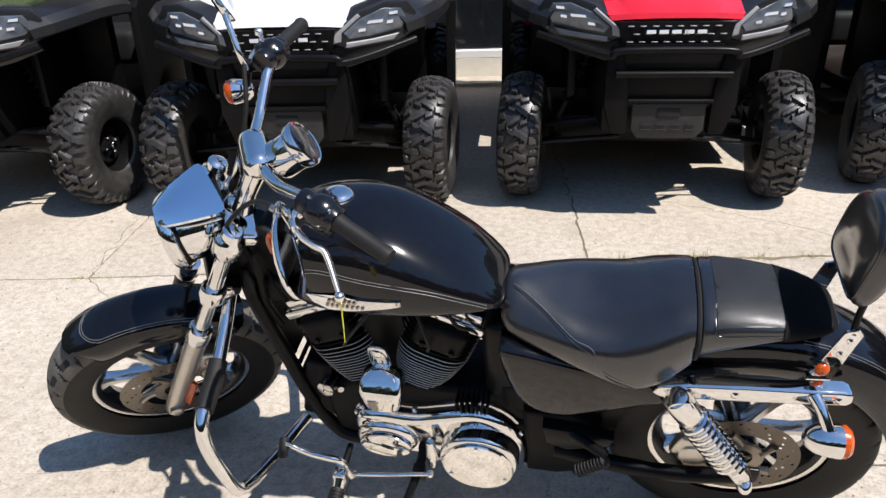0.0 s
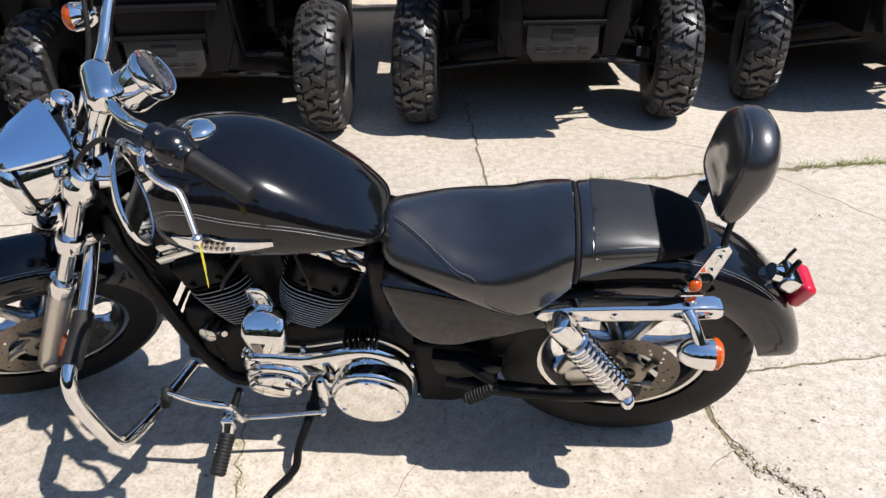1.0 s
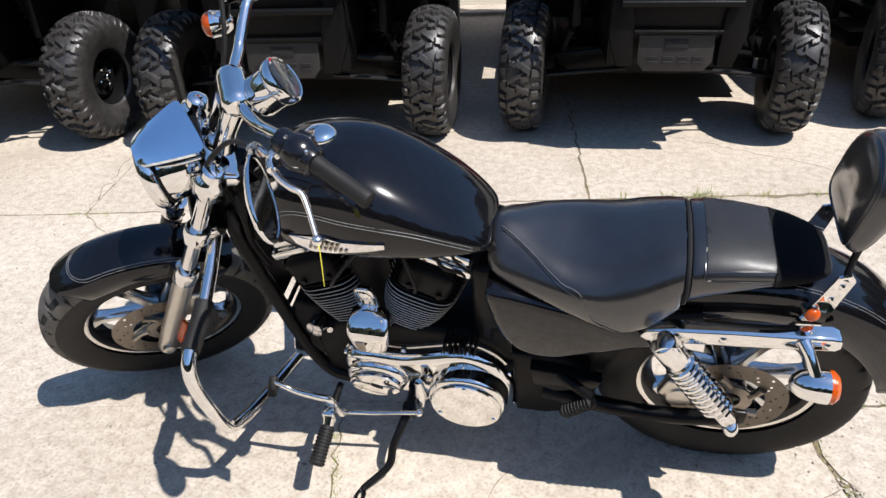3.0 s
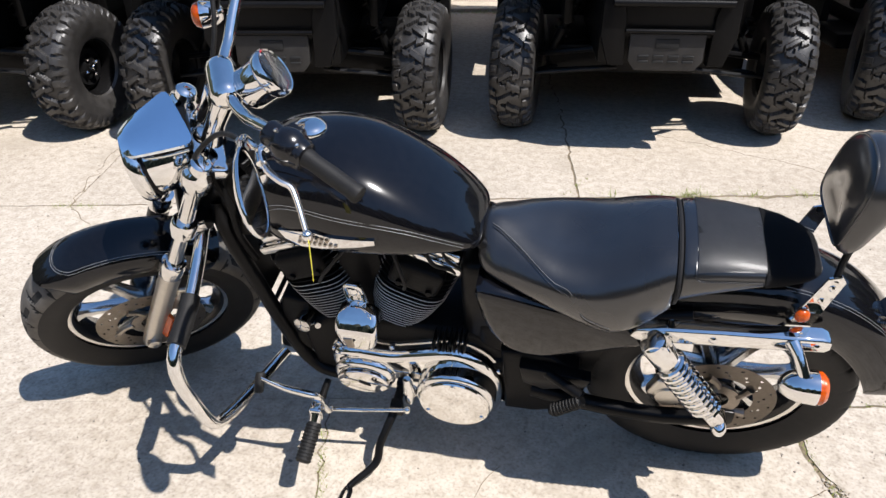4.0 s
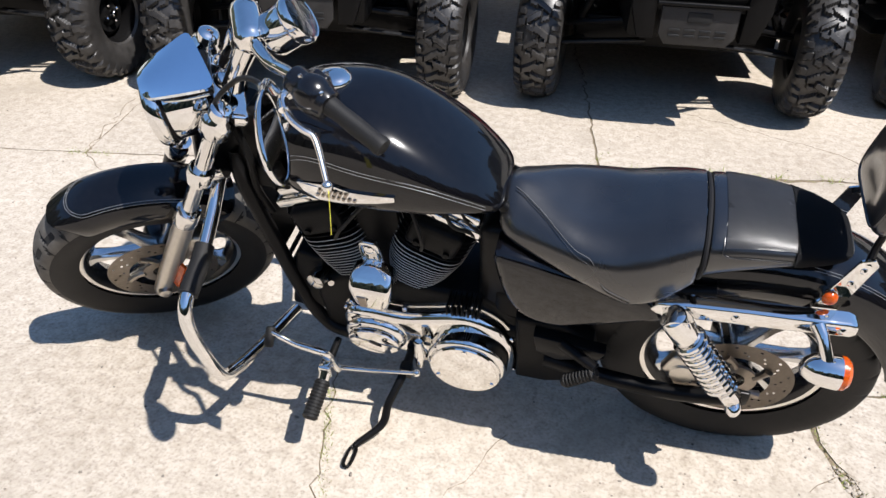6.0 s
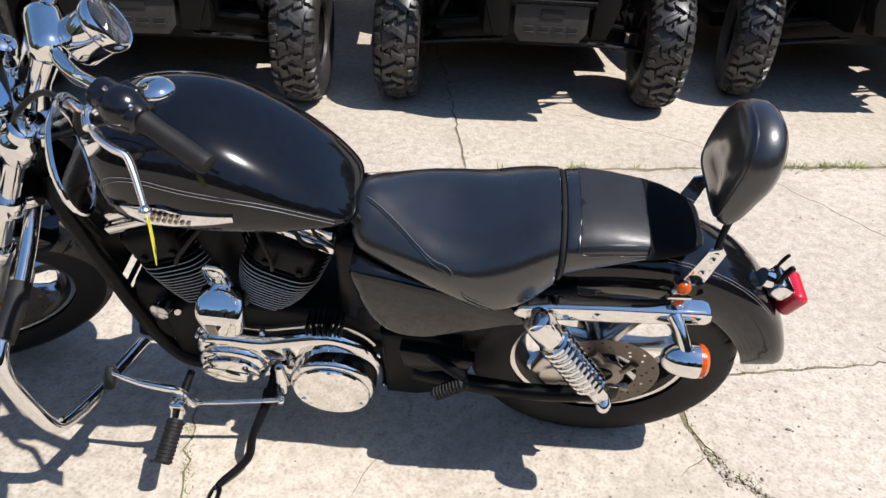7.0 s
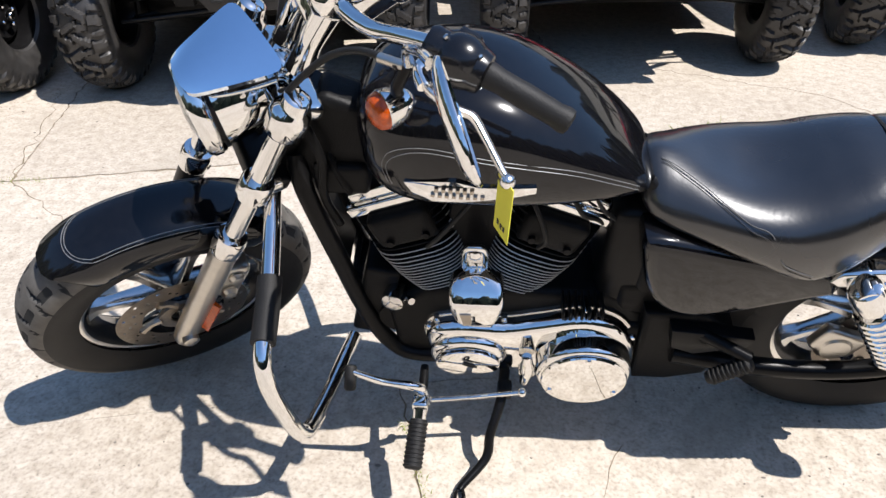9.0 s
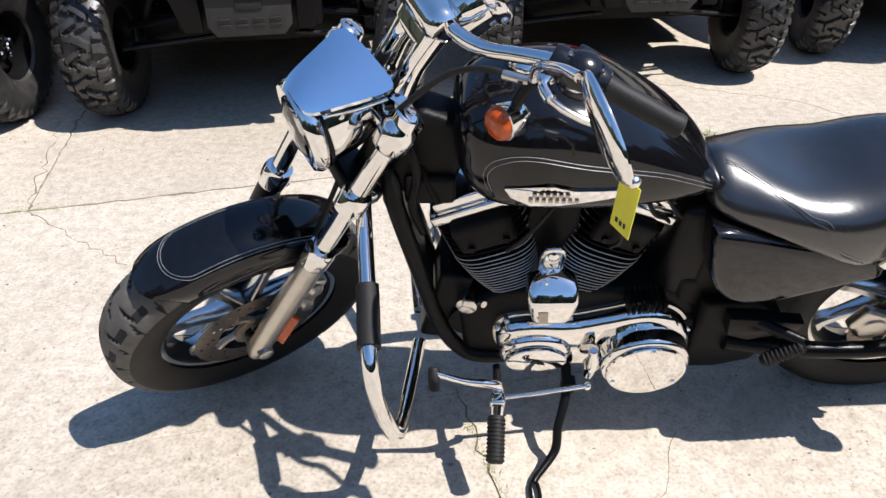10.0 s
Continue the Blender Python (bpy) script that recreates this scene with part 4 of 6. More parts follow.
tr = bmesh.new()
box(tr, (0.085, 0.200, 0.034), Matrix.Translation(leg(FY, 0.690) + Vector((0.026, 0, -0.012))) @ Matrix.Rotation(RAKE, 4, "Y"), 0.014, 4)
lathe(tr, [(0.026, 0.0), (0.026, 0.014), (0.020, 0.022), (0.012, 0.025), (0.001, 0.026)], leg(FY, 0.702) + Vector((0.026, 0, -0.012)), HEAD_AXIS, 24)
bpart("top_yoke", tr, CHROME, "chrome upper fork yoke with its stem nut", turned=True)
ca = bmesh.new()
box(ca, (0.058, 0.050, 0.105), Matrix.Translation(leg(FY - 0.078, 0.135) + Vector((0.066, 0.0, 0.0))) @ Matrix.Rotation(RAKE, 4, "Y"), 0.012, 3)
for s in (0.105, 0.165):
    lathe(ca, [(0.016, 0), (0.018, 0.006), (0.012, 0.014), (0.001, 0.015)], leg(FY - 0.103, s) + Vector((0.066, 0, 0)), (0, -1, 0), 18)
bpart("brake_caliper", ca, CAST, "cast front brake caliper", turned=True)
for sgn in (-1, 1):
    br = bmesh.new()
    tube(br, [leg(FY + sgn * 0.09, 0.29) + Vector((0.0, 0, 0)), leg(FY + sgn * 0.088, 0.33) + Vector((0.02, 0, 0))], 0.010, 8, 1)
    bpart("fender_bracket", br, BLACK_METAL, "", front_fender, True)
axle = bmesh.new()
tube(axle, [(FA[0], FY - 0.12, FA[2]), (FA[0], FY + 0.12, FA[2])], 0.012, 14, 1)
bpart("front_axle", axle, DULL_CHROME, "front wheel axle", front_wheel, True)
axle = bmesh.new()
tube(axle, [(RA[0], -0.15, RA[2]), (RA[0], 0.15, RA[2])], 0.013, 14, 1)
bpart("rear_axle", axle, DULL_CHROME, "rear wheel axle", rear_wheel)

# headlamp and its broad chrome visor
HC = Vector((-0.519, 0.030, 0.898))
HD = Vector((-1, 0, -0.05)).normalized()
hl = bmesh.new()
lathe(hl, [(0.012, -0.088), (0.040, -0.080), (0.060, -0.058), (0.071, -0.024), (0.076, 0.012), (0.077, 0.034), (0.083, 0.038), (0.0865, 0.046), (0.0865, 0.058), (0.081, 0.067), (0.063, 0.065)], HC, HD, 52)
headlamp = bpart("headlamp", hl, CHROME, "chrome headlamp under a broad visor", turned=True)
# raised black ring imitates the shade in the rim's groove
band_ = bmesh.new()
lathe(band_, [(0.0775, 0.028), (0.0795, 0.030), (0.0795, 0.036), (0.0775, 0.038)], HC, HD, 48, loop=True)
bpart("rim_gap", band_, BLACK_METAL, "black ring standing in for the shaded groove behind the rim", headlamp, True)
sc_ = bmesh.new()
lathe(sc_, [(0.006, -0.006), (0.007, 0.006), (0.004, 0.010), (0.001, 0.0105)], HC + Vector((-0.045, 0, -0.086)), (0, 0, -1), 12)
bpart("rim_screw", sc_, DULL_CHROME, "small bright screw", headlamp, True)
gl = bmesh.new()
lathe(gl, [(0.064, 0.060), (0.059, 0.069), (0.038, 0.077), (0.001, 0.081)], HC, HD, 40)
bpart("lens", gl, GLASS, "clear headlamp glass", headlamp, True)
rf = bmesh.new()
lathe(rf, [(0.063, 0.057), (0.050, 0.034), (0.028, 0.014), (0.010, 0.008), (0.001, 0.008)], HC, HD, 36, cap=False)
bpart("reflector", rf, CHROME, "mirror reflector", headlamp, True)
vi = bmesh.new()
V_FAR, V_NEAR, V_BACK, V_BACK_FAR = Vector((-0.582, 0.070, 0.984)), Vector((-0.578, -0.014, 0.979)), Vector((-0.424, -0.048, 1.004)), Vector((-0.458, 0.098, 1.032))
VN = 14


def visor_point(u, v):
    """u from the front edge to the back, v from the near side to the far one; both -1 to 1."""
    k = 0.075 * (abs(u) * abs(v)) ** 7 + 0.02 * (abs(u) * abs(v)) ** 2
    u, v = u * (1 - k), v * (1 - k)
    a, b = (u + 1) / 2, (v + 1) / 2
    p = V_NEAR.lerp(V_FAR, b).lerp(V_BACK.lerp(V_BACK_FAR, b), a)
    bulge = 0.010 * (1 - v * v) * (1 - 0.5 * a) - 0.004 * max(0.0, -u) ** 6
    return p + Vector((-0.006 * (1 - v * v) * (1 - a), 0, bulge))


ts = [-1 + 2 * i / VN for i in range(VN + 1)]
g_ = [[vi.verts.new(visor_point(u, v)) for v in ts] for u in ts]
for i in range(VN):
    for j in range(VN):
        vi.faces.new((g_[i][j], g_[i + 1][j], g_[i + 1][j + 1], g_[i][j + 1]))
rim_v = [g_[0][j] for j in range(VN)] + [g_[i][VN] for i in range(VN)] + [g_[VN][j] for j in range(VN, 0, -1)] + [g_[i][0] for i in range(VN, 0, -1)]
low_v = [vi.verts.new(v_.co + Vector((0.0, 0, -0.008))) for v_ in rim_v]
for i in range(len(rim_v)):
    vi.faces.new((rim_v[i], rim_v[(i + 1) % len(rim_v)], low_v[(i + 1) % len(rim_v)], low_v[i]))
bmesh.ops.recalc_face_normals(vi, faces=vi.faces)
bmesh.ops.solidify(vi, geom=vi.faces[:], thickness=0.002)
visor = bpart("visor", vi, BRIGHT_CHROME, "wide chrome headlamp visor", headlamp, True, angle=50)
sk_ = bmesh.new()
tube(sk_, [V_NEAR + Vector((0.03, 0.004, -0.022)), (V_NEAR + V_BACK) / 2 + Vector((0, 0.002, -0.022)), V_BACK + Vector((-0.02, 0.006, -0.022))], 0.0035, 10, 4)
bpart("visor_strip", sk_, CHROME, "thin chrome strip below the visor", visor, True)
mo = bmesh.new()
box(mo, (0.085, 0.105, 0.030), Matrix.Translation((-0.480, FY + 0.005, 0.972)), 0.008)
box(mo, (0.11, 0.03, 0.03), Matrix.Translation((-0.43, FY, 0.925)), 0.006)
for k in range(4):
    box(mo, (0.016, 0.006, 0.04), Matrix.Translation((-0.44 + 0.004 * k, FY - 0.060 - 0.010 * k, 0.935)), 0.002, 1)
bpart("lamp_mount", mo, BLACK_METAL, "black headlamp mount", headlamp, True)

# handlebar, riser and gauge
ri = bmesh.new()
for sgn in (-1, 1):
    tube(ri, [(-0.400, FY + sgn * 0.032, 0.955), (-0.375, FY + sgn * 0.032, 1.005), (-0.340, FY + sgn * 0.032, 1.060)], [0.024, 0.020, 0.024], 20, 4)
lathe(ri, [(0.012, -0.056), (0.026, -0.053), (0.033, -0.044), (0.034, -0.030), (0.034, 0.030), (0.033, 0.044), (0.026, 0.053), (0.012, 0.056)], (-0.330, FY + 0.004, 1.072), (0, 1, 0), 28)
box(ri, (0.034, 0.092, 0.050), Matrix.Translation((-0.352, FY + 0.004, 1.052)) @ Matrix.Rotation(radians(30), 4, "Y"), 0.012, 4)
riser = bpart("handlebar_riser", ri, CHROME, "chrome handlebar riser block", turned=True)
ga = bmesh.new()
GC, GD = Vector((-0.285, 0.010, 1.052)), Vector((0.85, -0.08, 0.50)).normalized()
lathe(ga, [(0.024, -0.012), (0.041, -0.008), (0.046, 0.0), (0.046, 0.048), (0.050, 0.051), (0.0525, 0.058), (0.0525, 0.071), (0.049, 0.076), (0.0455, 0.075), (0.0455, 0.066)], GC, GD, 44, cap=False)
gauge = bpart("speedometer", ga, CHROME, "round chrome speedometer with a black face", turned=True)
gf = bmesh.new()
lathe(gf, [(0.0460, 0.060), (0.0460, 0.066), (0.001, 0.066)], GC, GD, 36)
face = bpart("gauge_face", gf, GAUGE, "black dial", gauge, True)
tk = bmesh.new()
gm = axis_frame(GC, GD)
for k in range(21):
    a = radians(-40 + 260 * k / 20)
    box(tk, (0.0025 if k % 2 else 0.004, 0.0007, 0.0004), gm @ Matrix.Rotation(a, 4, "Z") @ Matrix.Translation((0.040, 0, 0.0664)), 0)
box(tk, (0.026, 0.0009, 0.0006), gm @ Matrix.Rotation(radians(200), 4, "Z") @ Matrix.Translation((0.013, 0, 0.0672)), 0)
bpart("dial_mark", tk, WHITE_INK, "", gauge, True, smooth=False)
gg = bmesh.new()
lathe(gg, [(0.0455, 0.073), (0.035, 0.076), (0.001, 0.078)], GC, GD, 36)
glass_ob = bpart("gauge_glass", gg, GLASS, "clear gauge glass", gauge, True)
glass_ob.visible_shadow = False


def side(p, sgn):
    """Left-hand points, or their mirror on the right of the fork."""
    # the right end of the bar hangs a little lower
    return Vector((p[0], p[1], p[2])) if sgn < 0 else Vector((p[0], 2 * FY - p[1], p[2] - 0.16 * max(0.0, FY - p[1] - 0.04)))


hb = bmesh.new()
left_bar = [(-0.325, FY, 1.078), (-0.320, FY - 0.06, 1.078), (-0.300, FY - 0.115, 1.086), (-0.276, FY - 0.165, 1.112), (-0.250, FY - 0.215, 1.136), (-0.222, FY - 0.262, 1.143)]
tube(hb, [side(p, 1) for p in reversed(left_bar)] + [side(p, -1) for p in left_bar[1:]], 0.0128, 16, 5)
bpart("handlebar", hb, CHROME, "chrome pulled-back handlebar", turned=True)
for sgn in (-1, 1):
    S = lambda x, y, z: side((x, y, z), sgn)
    gp = bmesh.new()
    p, q = S(-0.214, -0.266, 1.146), S(-0.139, -0.372, 1.126)
    d = (q - p)
    lathe(gp, [(0.0165, 0.0), (0.0185, 0.004), (0.0180, 0.012), (0.0165, 0.03), (0.0175, d.length * 0.5), (0.0165, d.length - 0.02), (0.0185, d.length - 0.008), (0.017, d.length), (0.010, d.length + 0.003)], p, d, 24)
    bpart("grip", gp, RUBBER, "black ribbed rubber grip", turned=True)
    hs = bmesh.new()
    c = S(-0.232, -0.240, 1.146)
    m = axis_frame(c, d)
    ball(hs, c, (0.037, 0.037, 0.040), m.to_3x3().to_4x4(), 28, 18)
    box(hs, (0.026, 0.050, 0.034), m @ Matrix.Translation((0.022, 0, -0.006)), 0.008, 3)
    lathe(hs, [(0.030, 0.0), (0.031, 0.024), (0.028, 0.036), (0.020, 0.040)], c, d, 26)
    lathe(hs, [(0.024, -0.052), (0.027, -0.046), (0.027, -0.02)], c, d, 24)
    housing = bpart("switch_housing", hs, SWITCH, "black handlebar switch housing", turned=True)
    for off in ((0.030, 0.012, 0.010), (0.034, -0.008, -0.004), (0.030, 0.0, -0.020)):
        bt = bmesh.new()
        box(bt, (0.012, 0.015, 0.010), Matrix.Translation(c + Vector(off)), 0.003, 2)
        bpart("switch", bt, PLASTIC_DULL, "small black switch button", housing, True)
    for off in ((0.012, -0.022, 0.024), (-0.014, 0.018, 0.030), (0.020, 0.022, -0.022)):
        bt = bmesh.new()
        lathe(bt, [(0.004, -0.004), (0.0042, 0.005), (0.001, 0.006)], c + Vector(off), Vector(off), 10)
        bpart("screw", bt, DULL_CHROME, "bright screw head", housing, True)
    pe = bmesh.new()
    tube(pe, [S(-0.252, -0.218, 1.144), S(-0.284, -0.222, 1.136), S(-0.290, -0.250, 1.134)], [0.013, 0.011, 0.010], 14, 4)
    bpart("lever_perch", pe, CHROME if sgn < 0 else PLASTIC, "lever perch", housing, True)
    lv = bmesh.new()
    tube(lv, [S(-0.288, -0.238, 1.128), S(-0.281, -0.272, 1.131), S(-0.264, -0.299, 1.130), S(-0.250, -0.314, 1.126), S(-0.247, -0.345, 1.119), S(-0.247, -0.380, 1.114), S(-0.247, -0.406, 1.112)], [0.0085, 0.009, 0.009, 0.009, 0.008, 0.0075, 0.0065], 12, 3, flat=0.75)
    ball(lv, S(-0.248, -0.411, 1.112), 0.0105)
    bpart("control_lever", lv, POLISHED, "polished hand lever with ball end", turned=True)
    # mirror on a short stem
    ms = bmesh.new()
    tube(ms, [S(-0.296, -0.212, 1.142), S(-0.302, -0.222, 1.182), S(-0.304, -0.262, 1.222), S(-0.306, -0.300, 1.245)], [0.0085, 0.007, 0.0065, 0.008], 12, 5)
    stem = bpart("mirror", ms, CHROME, "chrome teardrop mirror", turned=True)
    u = (S(-0.316, -0.448, 1.198) - S(-0.304, -0.300, 1.258)).normalized()
    nrm = (BIKE @ FORK).to_3x3().inverted() @ Vector((0.92, 0.16, 0.34))
    nrm.y *= -sgn
    w = u.cross(nrm).normalized()
    nrm = w.cross(u).normalized()
    if nrm.x < 0:
        nrm, w = -nrm, -w
    c = (S(-0.316, -0.446, 1.198) + S(-0.304, -0.300, 1.256)) / 2
    out = []
    for k in range(36):
        a = 2 * math.pi * k / 36
        l_ = math.cos(a)
        out.append((0.079 * l_, 0.041 * math.sin(a) * (1.0 + 0.20 * l_)))
    hd = bmesh.new()
    rings = []
    for t, k in ((-0.013, 0.10), (-0.012, 0.55), (-0.007, 0.85), (0.0, 0.98), (0.004, 1.0), (0.007, 0.97), (0.007, 0.90), (0.004, 0.885)):
        rings.append([hd.verts.new(c + u * a * k + w * b * k + nrm * t) for a, b in out])
    skin(hd, rings)
    bpart("mirror_shell", hd, CHROME, "chrome mirror shell", stem, True)
    mg = bmesh.new()
    mg.faces.new([mg.verts.new(c + u * a * 0.885 + w * b * 0.885 + nrm * 0.0055) for a, b in out])
    bmesh.ops.solidify(mg, geom=mg.faces[:], thickness=0.001)
    bpart("mirror_glass", mg, MIRROR, "mirror glass", stem, True, smooth=False)
    # front indicator
    fi = bmesh.new()
    c = S(-0.321, -0.208, 1.055) + (Vector((-0.011, 0.006, 0.028)) if sgn > 0 else Vector())
    ax = S(-1, FY - (0.16 if sgn > 0 else 0.10), 0.08) - S(0, FY, 0)
    lathe(fi, [(0.004, -0.036), (0.015, -0.032), (0.023, -0.021), (0.0275, -0.006), (0.0297, 0.008), (0.0304, 0.014), (0.0288, 0.015), (0.0275, 0.011)], c, ax, 30)
    fs = bmesh.new()
    tube(fs, [c - ax.normalized() * 0.012 + Vector((0, 0, 0.02)), S(-0.312, -0.209, 1.095), S(-0.296, -0.210, 1.136)], 0.009, 12, 4)
    ind = bpart("front_indicator", fi, CHROME, "chrome bullet indicator with amber lens", turned=True)
    bpart("stalk", fs, BLACK_METAL, "black stalk", ind, True)
    il = bmesh.new()
    lathe(il, [(0.0286, 0.009), (0.0286, 0.018), (0.0255, 0.027), (0.0155, 0.034), (0.001, 0.036)], c, ax, 30)
    bpart("lens", il, AMBER, "amber plastic lens", ind, True)
cb = bmesh.new()
tube(cb, [(-0.306, -0.205, 1.132), (-0.335, -0.150, 1.116), (-0.370, -0.105, 1.075), (-0.420, -0.085, 1.02), (-0.445, -0.060, 0.95), (-0.43, -0.04, 0.86), (-0.40, -0.02, 0.76)], 0.0055, 10, 6)
bpart("clutch_cable", cb, RUBBER, "black control cable", turned=True)
ferr = bmesh.new()
tube(ferr, [(-0.300, -0.209, 1.134), (-0.322, -0.175, 1.124)], 0.0075, 10, 1)
bpart("cable_ferrule", ferr, CAST, "", turned=True)
cb = bmesh.new()
tube(cb, [(-0.300, 0.25, 1.13), (-0.33, 0.17, 1.06), (-0.39, 0.10, 0.97), (-0.44, 0.07, 0.86), (-0.50, 0.02, 0.76), (-0.60, -0.03, 0.62), (-0.70, -0.06, 0.46)], 0.0055, 10, 6)
bpart("brake_hose", cb, RUBBER, "black brake hose", turned=True)

# frame
fr = bmesh.new()
tube(fr, [(-0.47, 0, 0.735), (-0.375, 0, 0.905)], 0.036, 20, 1)
tube(fr, [(-0.38, 0, 0.86), (-0.20, 0, 0.85), (0.05, 0, 0.80), (0.22, 0, 0.72)], 0.024, 12, 5)
for sgn in (-1, 1):
    tube(fr, [(-0.425, sgn * 0.030, 0.775), (-0.415, sgn * 0.055, 0.71), (-0.375, sgn * 0.062, 0.53), (-0.335, sgn * 0.066, 0.355), (-0.285, sgn * 0.075, 0.245), (-0.215, sgn * 0.085, 0.215), (-0.05, sgn * 0.075, 0.22), (0.25, sgn * 0.065, 0.225), (0.34, sgn * 0.065, 0.26), (0.345, sgn * 0.07, 0.36), (0.32, sgn * 0.09, 0.54), (0.30, sgn * 0.07, 0.66)], 0.0195, 12, 5)
    tube(fr, [(0.20, sgn * 0.055, 0.76), (0.36, sgn * 0.095, 0.66), (0.55, sgn * 0.112, 0.645), (0.66, sgn * 0.112, 0.66)], 0.015, 10, 4)
    tube(fr, [(0.33, sgn * 0.118, 0.315), (0.50, sgn * 0.132, 0.300), (0.66, sgn * 0.135, 0.300), (0.795, sgn * 0.135, 0.330)], 0.021, 12, 4)
    box(fr, (0.07, 0.012, 0.055), Matrix.Translation((0.775, sgn * 0.136, 0.332)), 0.008)
bpart("frame", fr, BLACK_METAL, "black tubular steel frame and swing arm")

# engine
en = bmesh.new()
plate(en, [(-0.285, 0.40), (-0.20, 0.455), (-0.08, 0.475), (0.06, 0.46), (0.18, 0.465), (0.28, 0.40), (0.31, 0.30), (0.27, 0.19), (0.10, 0.16), (-0.14, 0.17), (-0.27, 0.24)], -0.085, 0.095, 0.02, 3)
tube(en, [(-0.25, -0.075, 0.34), (-0.25, 0.08, 0.34)], 0.055, 24, 1)
box(en, (0.10, 0.09, 0.10), Matrix.Translation((0.24, -0.04, 0.45)), 0.02, 3)
box(en, (0.16, 0.15, 0.20), Matrix.Translation((0.30, -0.01, 0.56)), 0.02, 3)
engine = bpart("engine", en, ENGINE, "black air-cooled twin engine")
so = bmesh.new()
lathe(so, [(0.001, 0.018), (0.016, 0.017), (0.023, 0.012), (0.025, 0.0), (0.024, -0.03)], (-0.266, -0.090, 0.428), (-0.15, -1, 0.1), 24)
tube(so, [(-0.262, -0.06, 0.425), (-0.240, -0.075, 0.418), (-0.228, -0.092, 0.424)], 0.008, 10, 4)
bpart("sensor_cover", so, DULL_CHROME, "small chrome cover", engine)

FIN_WIDTH = ((0.10, 0.054), (0.13, 0.072), (0.16, 0.085), (0.22, 0.097), (0.36, 0.099))


def fin_half(z):
    for (za, wa), (zb, wb) in zip(FIN_WIDTH, FIN_WIDTH[1:]):
        if z <= zb:
            return wa + (wb - wa) * (z - za) / (zb - za)
    return FIN_WIDTH[-1][1]


FIN_LEVELS = [0.116 + 0.0092 * i for i in range(10)] + [0.211, 0.223, 0.236] + [0.250 + 0.0165 * i for i in range(5)]
for k, (bx, tilt) in enumerate(((-0.124, -22.5), (-0.066, 22.5))):
    m = Matrix.Translation((bx, 0.0, 0.36)) @ Matrix.Rotation(radians(tilt), 4, "Y")
    cy = bmesh.new()
    lathe(cy, [(0.036, 0.08), (0.050, 0.20), (0.060, 0.27)], m @ Vector((0, 0, 0)), m.to_3x3() @ Vector((0, 0, 1)), 24)
    cylinder = bpart("cylinder", cy, ENGINE, "black finned cylinder", engine)

    def fin_outline(w, d, n=36):
        return [(w * abs(math.cos(a)) ** 0.6 * (1 if math.cos(a) > 0 else -1), d * abs(math.sin(a)) ** 0.75 * (1 if math.sin(a) > 0 else -1)) for a in (2 * math.pi * j / n for j in range(n))]
    for i, z in enumerate(FIN_LEVELS):
        w = fin_half(z)
        d = 0.086 - 0.012 * max(0, i - 11) / 6
        t = bmesh.new()
        oc = fin_outline(w, d)
        lo = [t.verts.new(m @ Vector((a, b, z - 0.0010))) for a, b in oc]
        mi = [t.verts.new(m @ Vector((a, b, z))) for a, b in oc]
        hi = [t.verts.new(m @ Vector((a * 0.985, b * 0.982, z + 0.0013))) for a, b in oc]
        f1, f2 = t.faces.new(lo), t.faces.new(list(reversed(hi)))
        n = len(lo)
        for j in range(n):
            ang = 2 * math.pi * (j + 0.5) / n
            # machined bright edge on the outer lip; the upper fins keep it at their ends only
            bright = i < 13 or (abs(math.cos(ang)) > 0.80)
            for p_, q_ in ((lo, mi), (mi, hi)):
                f = t.faces.new((p_[j], p_[(j + 1) % n], q_[(j + 1) % n], q_[j]))
                f.material_index = 1 if bright and q_ is hi else 0
        bpart("fin", t, [ENGINE, FIN_EDGE], "", cylinder, smooth=False)
    hdm = bmesh.new()
    box(hdm, (0.128, 0.164, 0.084), m @ Matrix.Translation((0, 0, 0.294)), 0.020, 3)
    for bxx in (-0.035, 0.04):
        lathe(hdm, [(0.008, 0), (0.008, 0.012), (0.001, 0.013)], m @ Vector((bxx, -0.078, 0.275)), (0, -1, 0), 8)
    head_ob = bpart("cylinder_head", hdm, ENGINE, "black cylinder head", engine)
    rk = bmesh.new()
    box(rk, (0.186, 0.120, 0.026), m @ Matrix.Translation((0, 0.0, 0.348)), 0.008, 3)
    cover = bpart("rocker_cover", rk, CHROME, "polished rocker cover", engine)
    rk = bmesh.new()
    box(rk, (0.160, 0.096, 0.028), m @ Matrix.Translation((0, 0.0, 0.373)), 0.009, 3)
    bpart("rocker_lid", rk, CHROME, "", cover)
    for bxx in (-0.085, -0.03, 0.03, 0.085):
        rk = bmesh.new()
        lathe(rk, [(0.006, 0), (0.006, 0.008), (0.001, 0.009)], m @ Vector((bxx, -0.045, 0.358)), m.to_3x3() @ Vector((0, -0.5, 1)), 8)
        bpart("bolt", rk, DULL_CHROME, "", cover)
intake = bmesh.new()
plate(intake, [(-0.135, 0.46), (-0.055, 0.46), (-0.035, 0.60), (-0.045, 0.72), (-0.145, 0.72), (-0.155, 0.60)], -0.055, 0.05, 0.015, 2)
bpart("intake_manifold", intake, ENGINE, "black intake manifold between the cylinders", engine)
plugs = bmesh.new()
tube(plugs, [(-0.19, -0.09, 0.60), (-0.16, -0.11, 0.66), (-0.10, -0.08, 0.73), (-0.06, -0.03, 0.76)], 0.0045, 8, 5)
tube(plugs, [(0.02, -0.09, 0.61), (0.03, -0.11, 0.66), (0.0, -0.08, 0.73), (-0.04, -0.03, 0.76)], 0.0045, 8, 5)
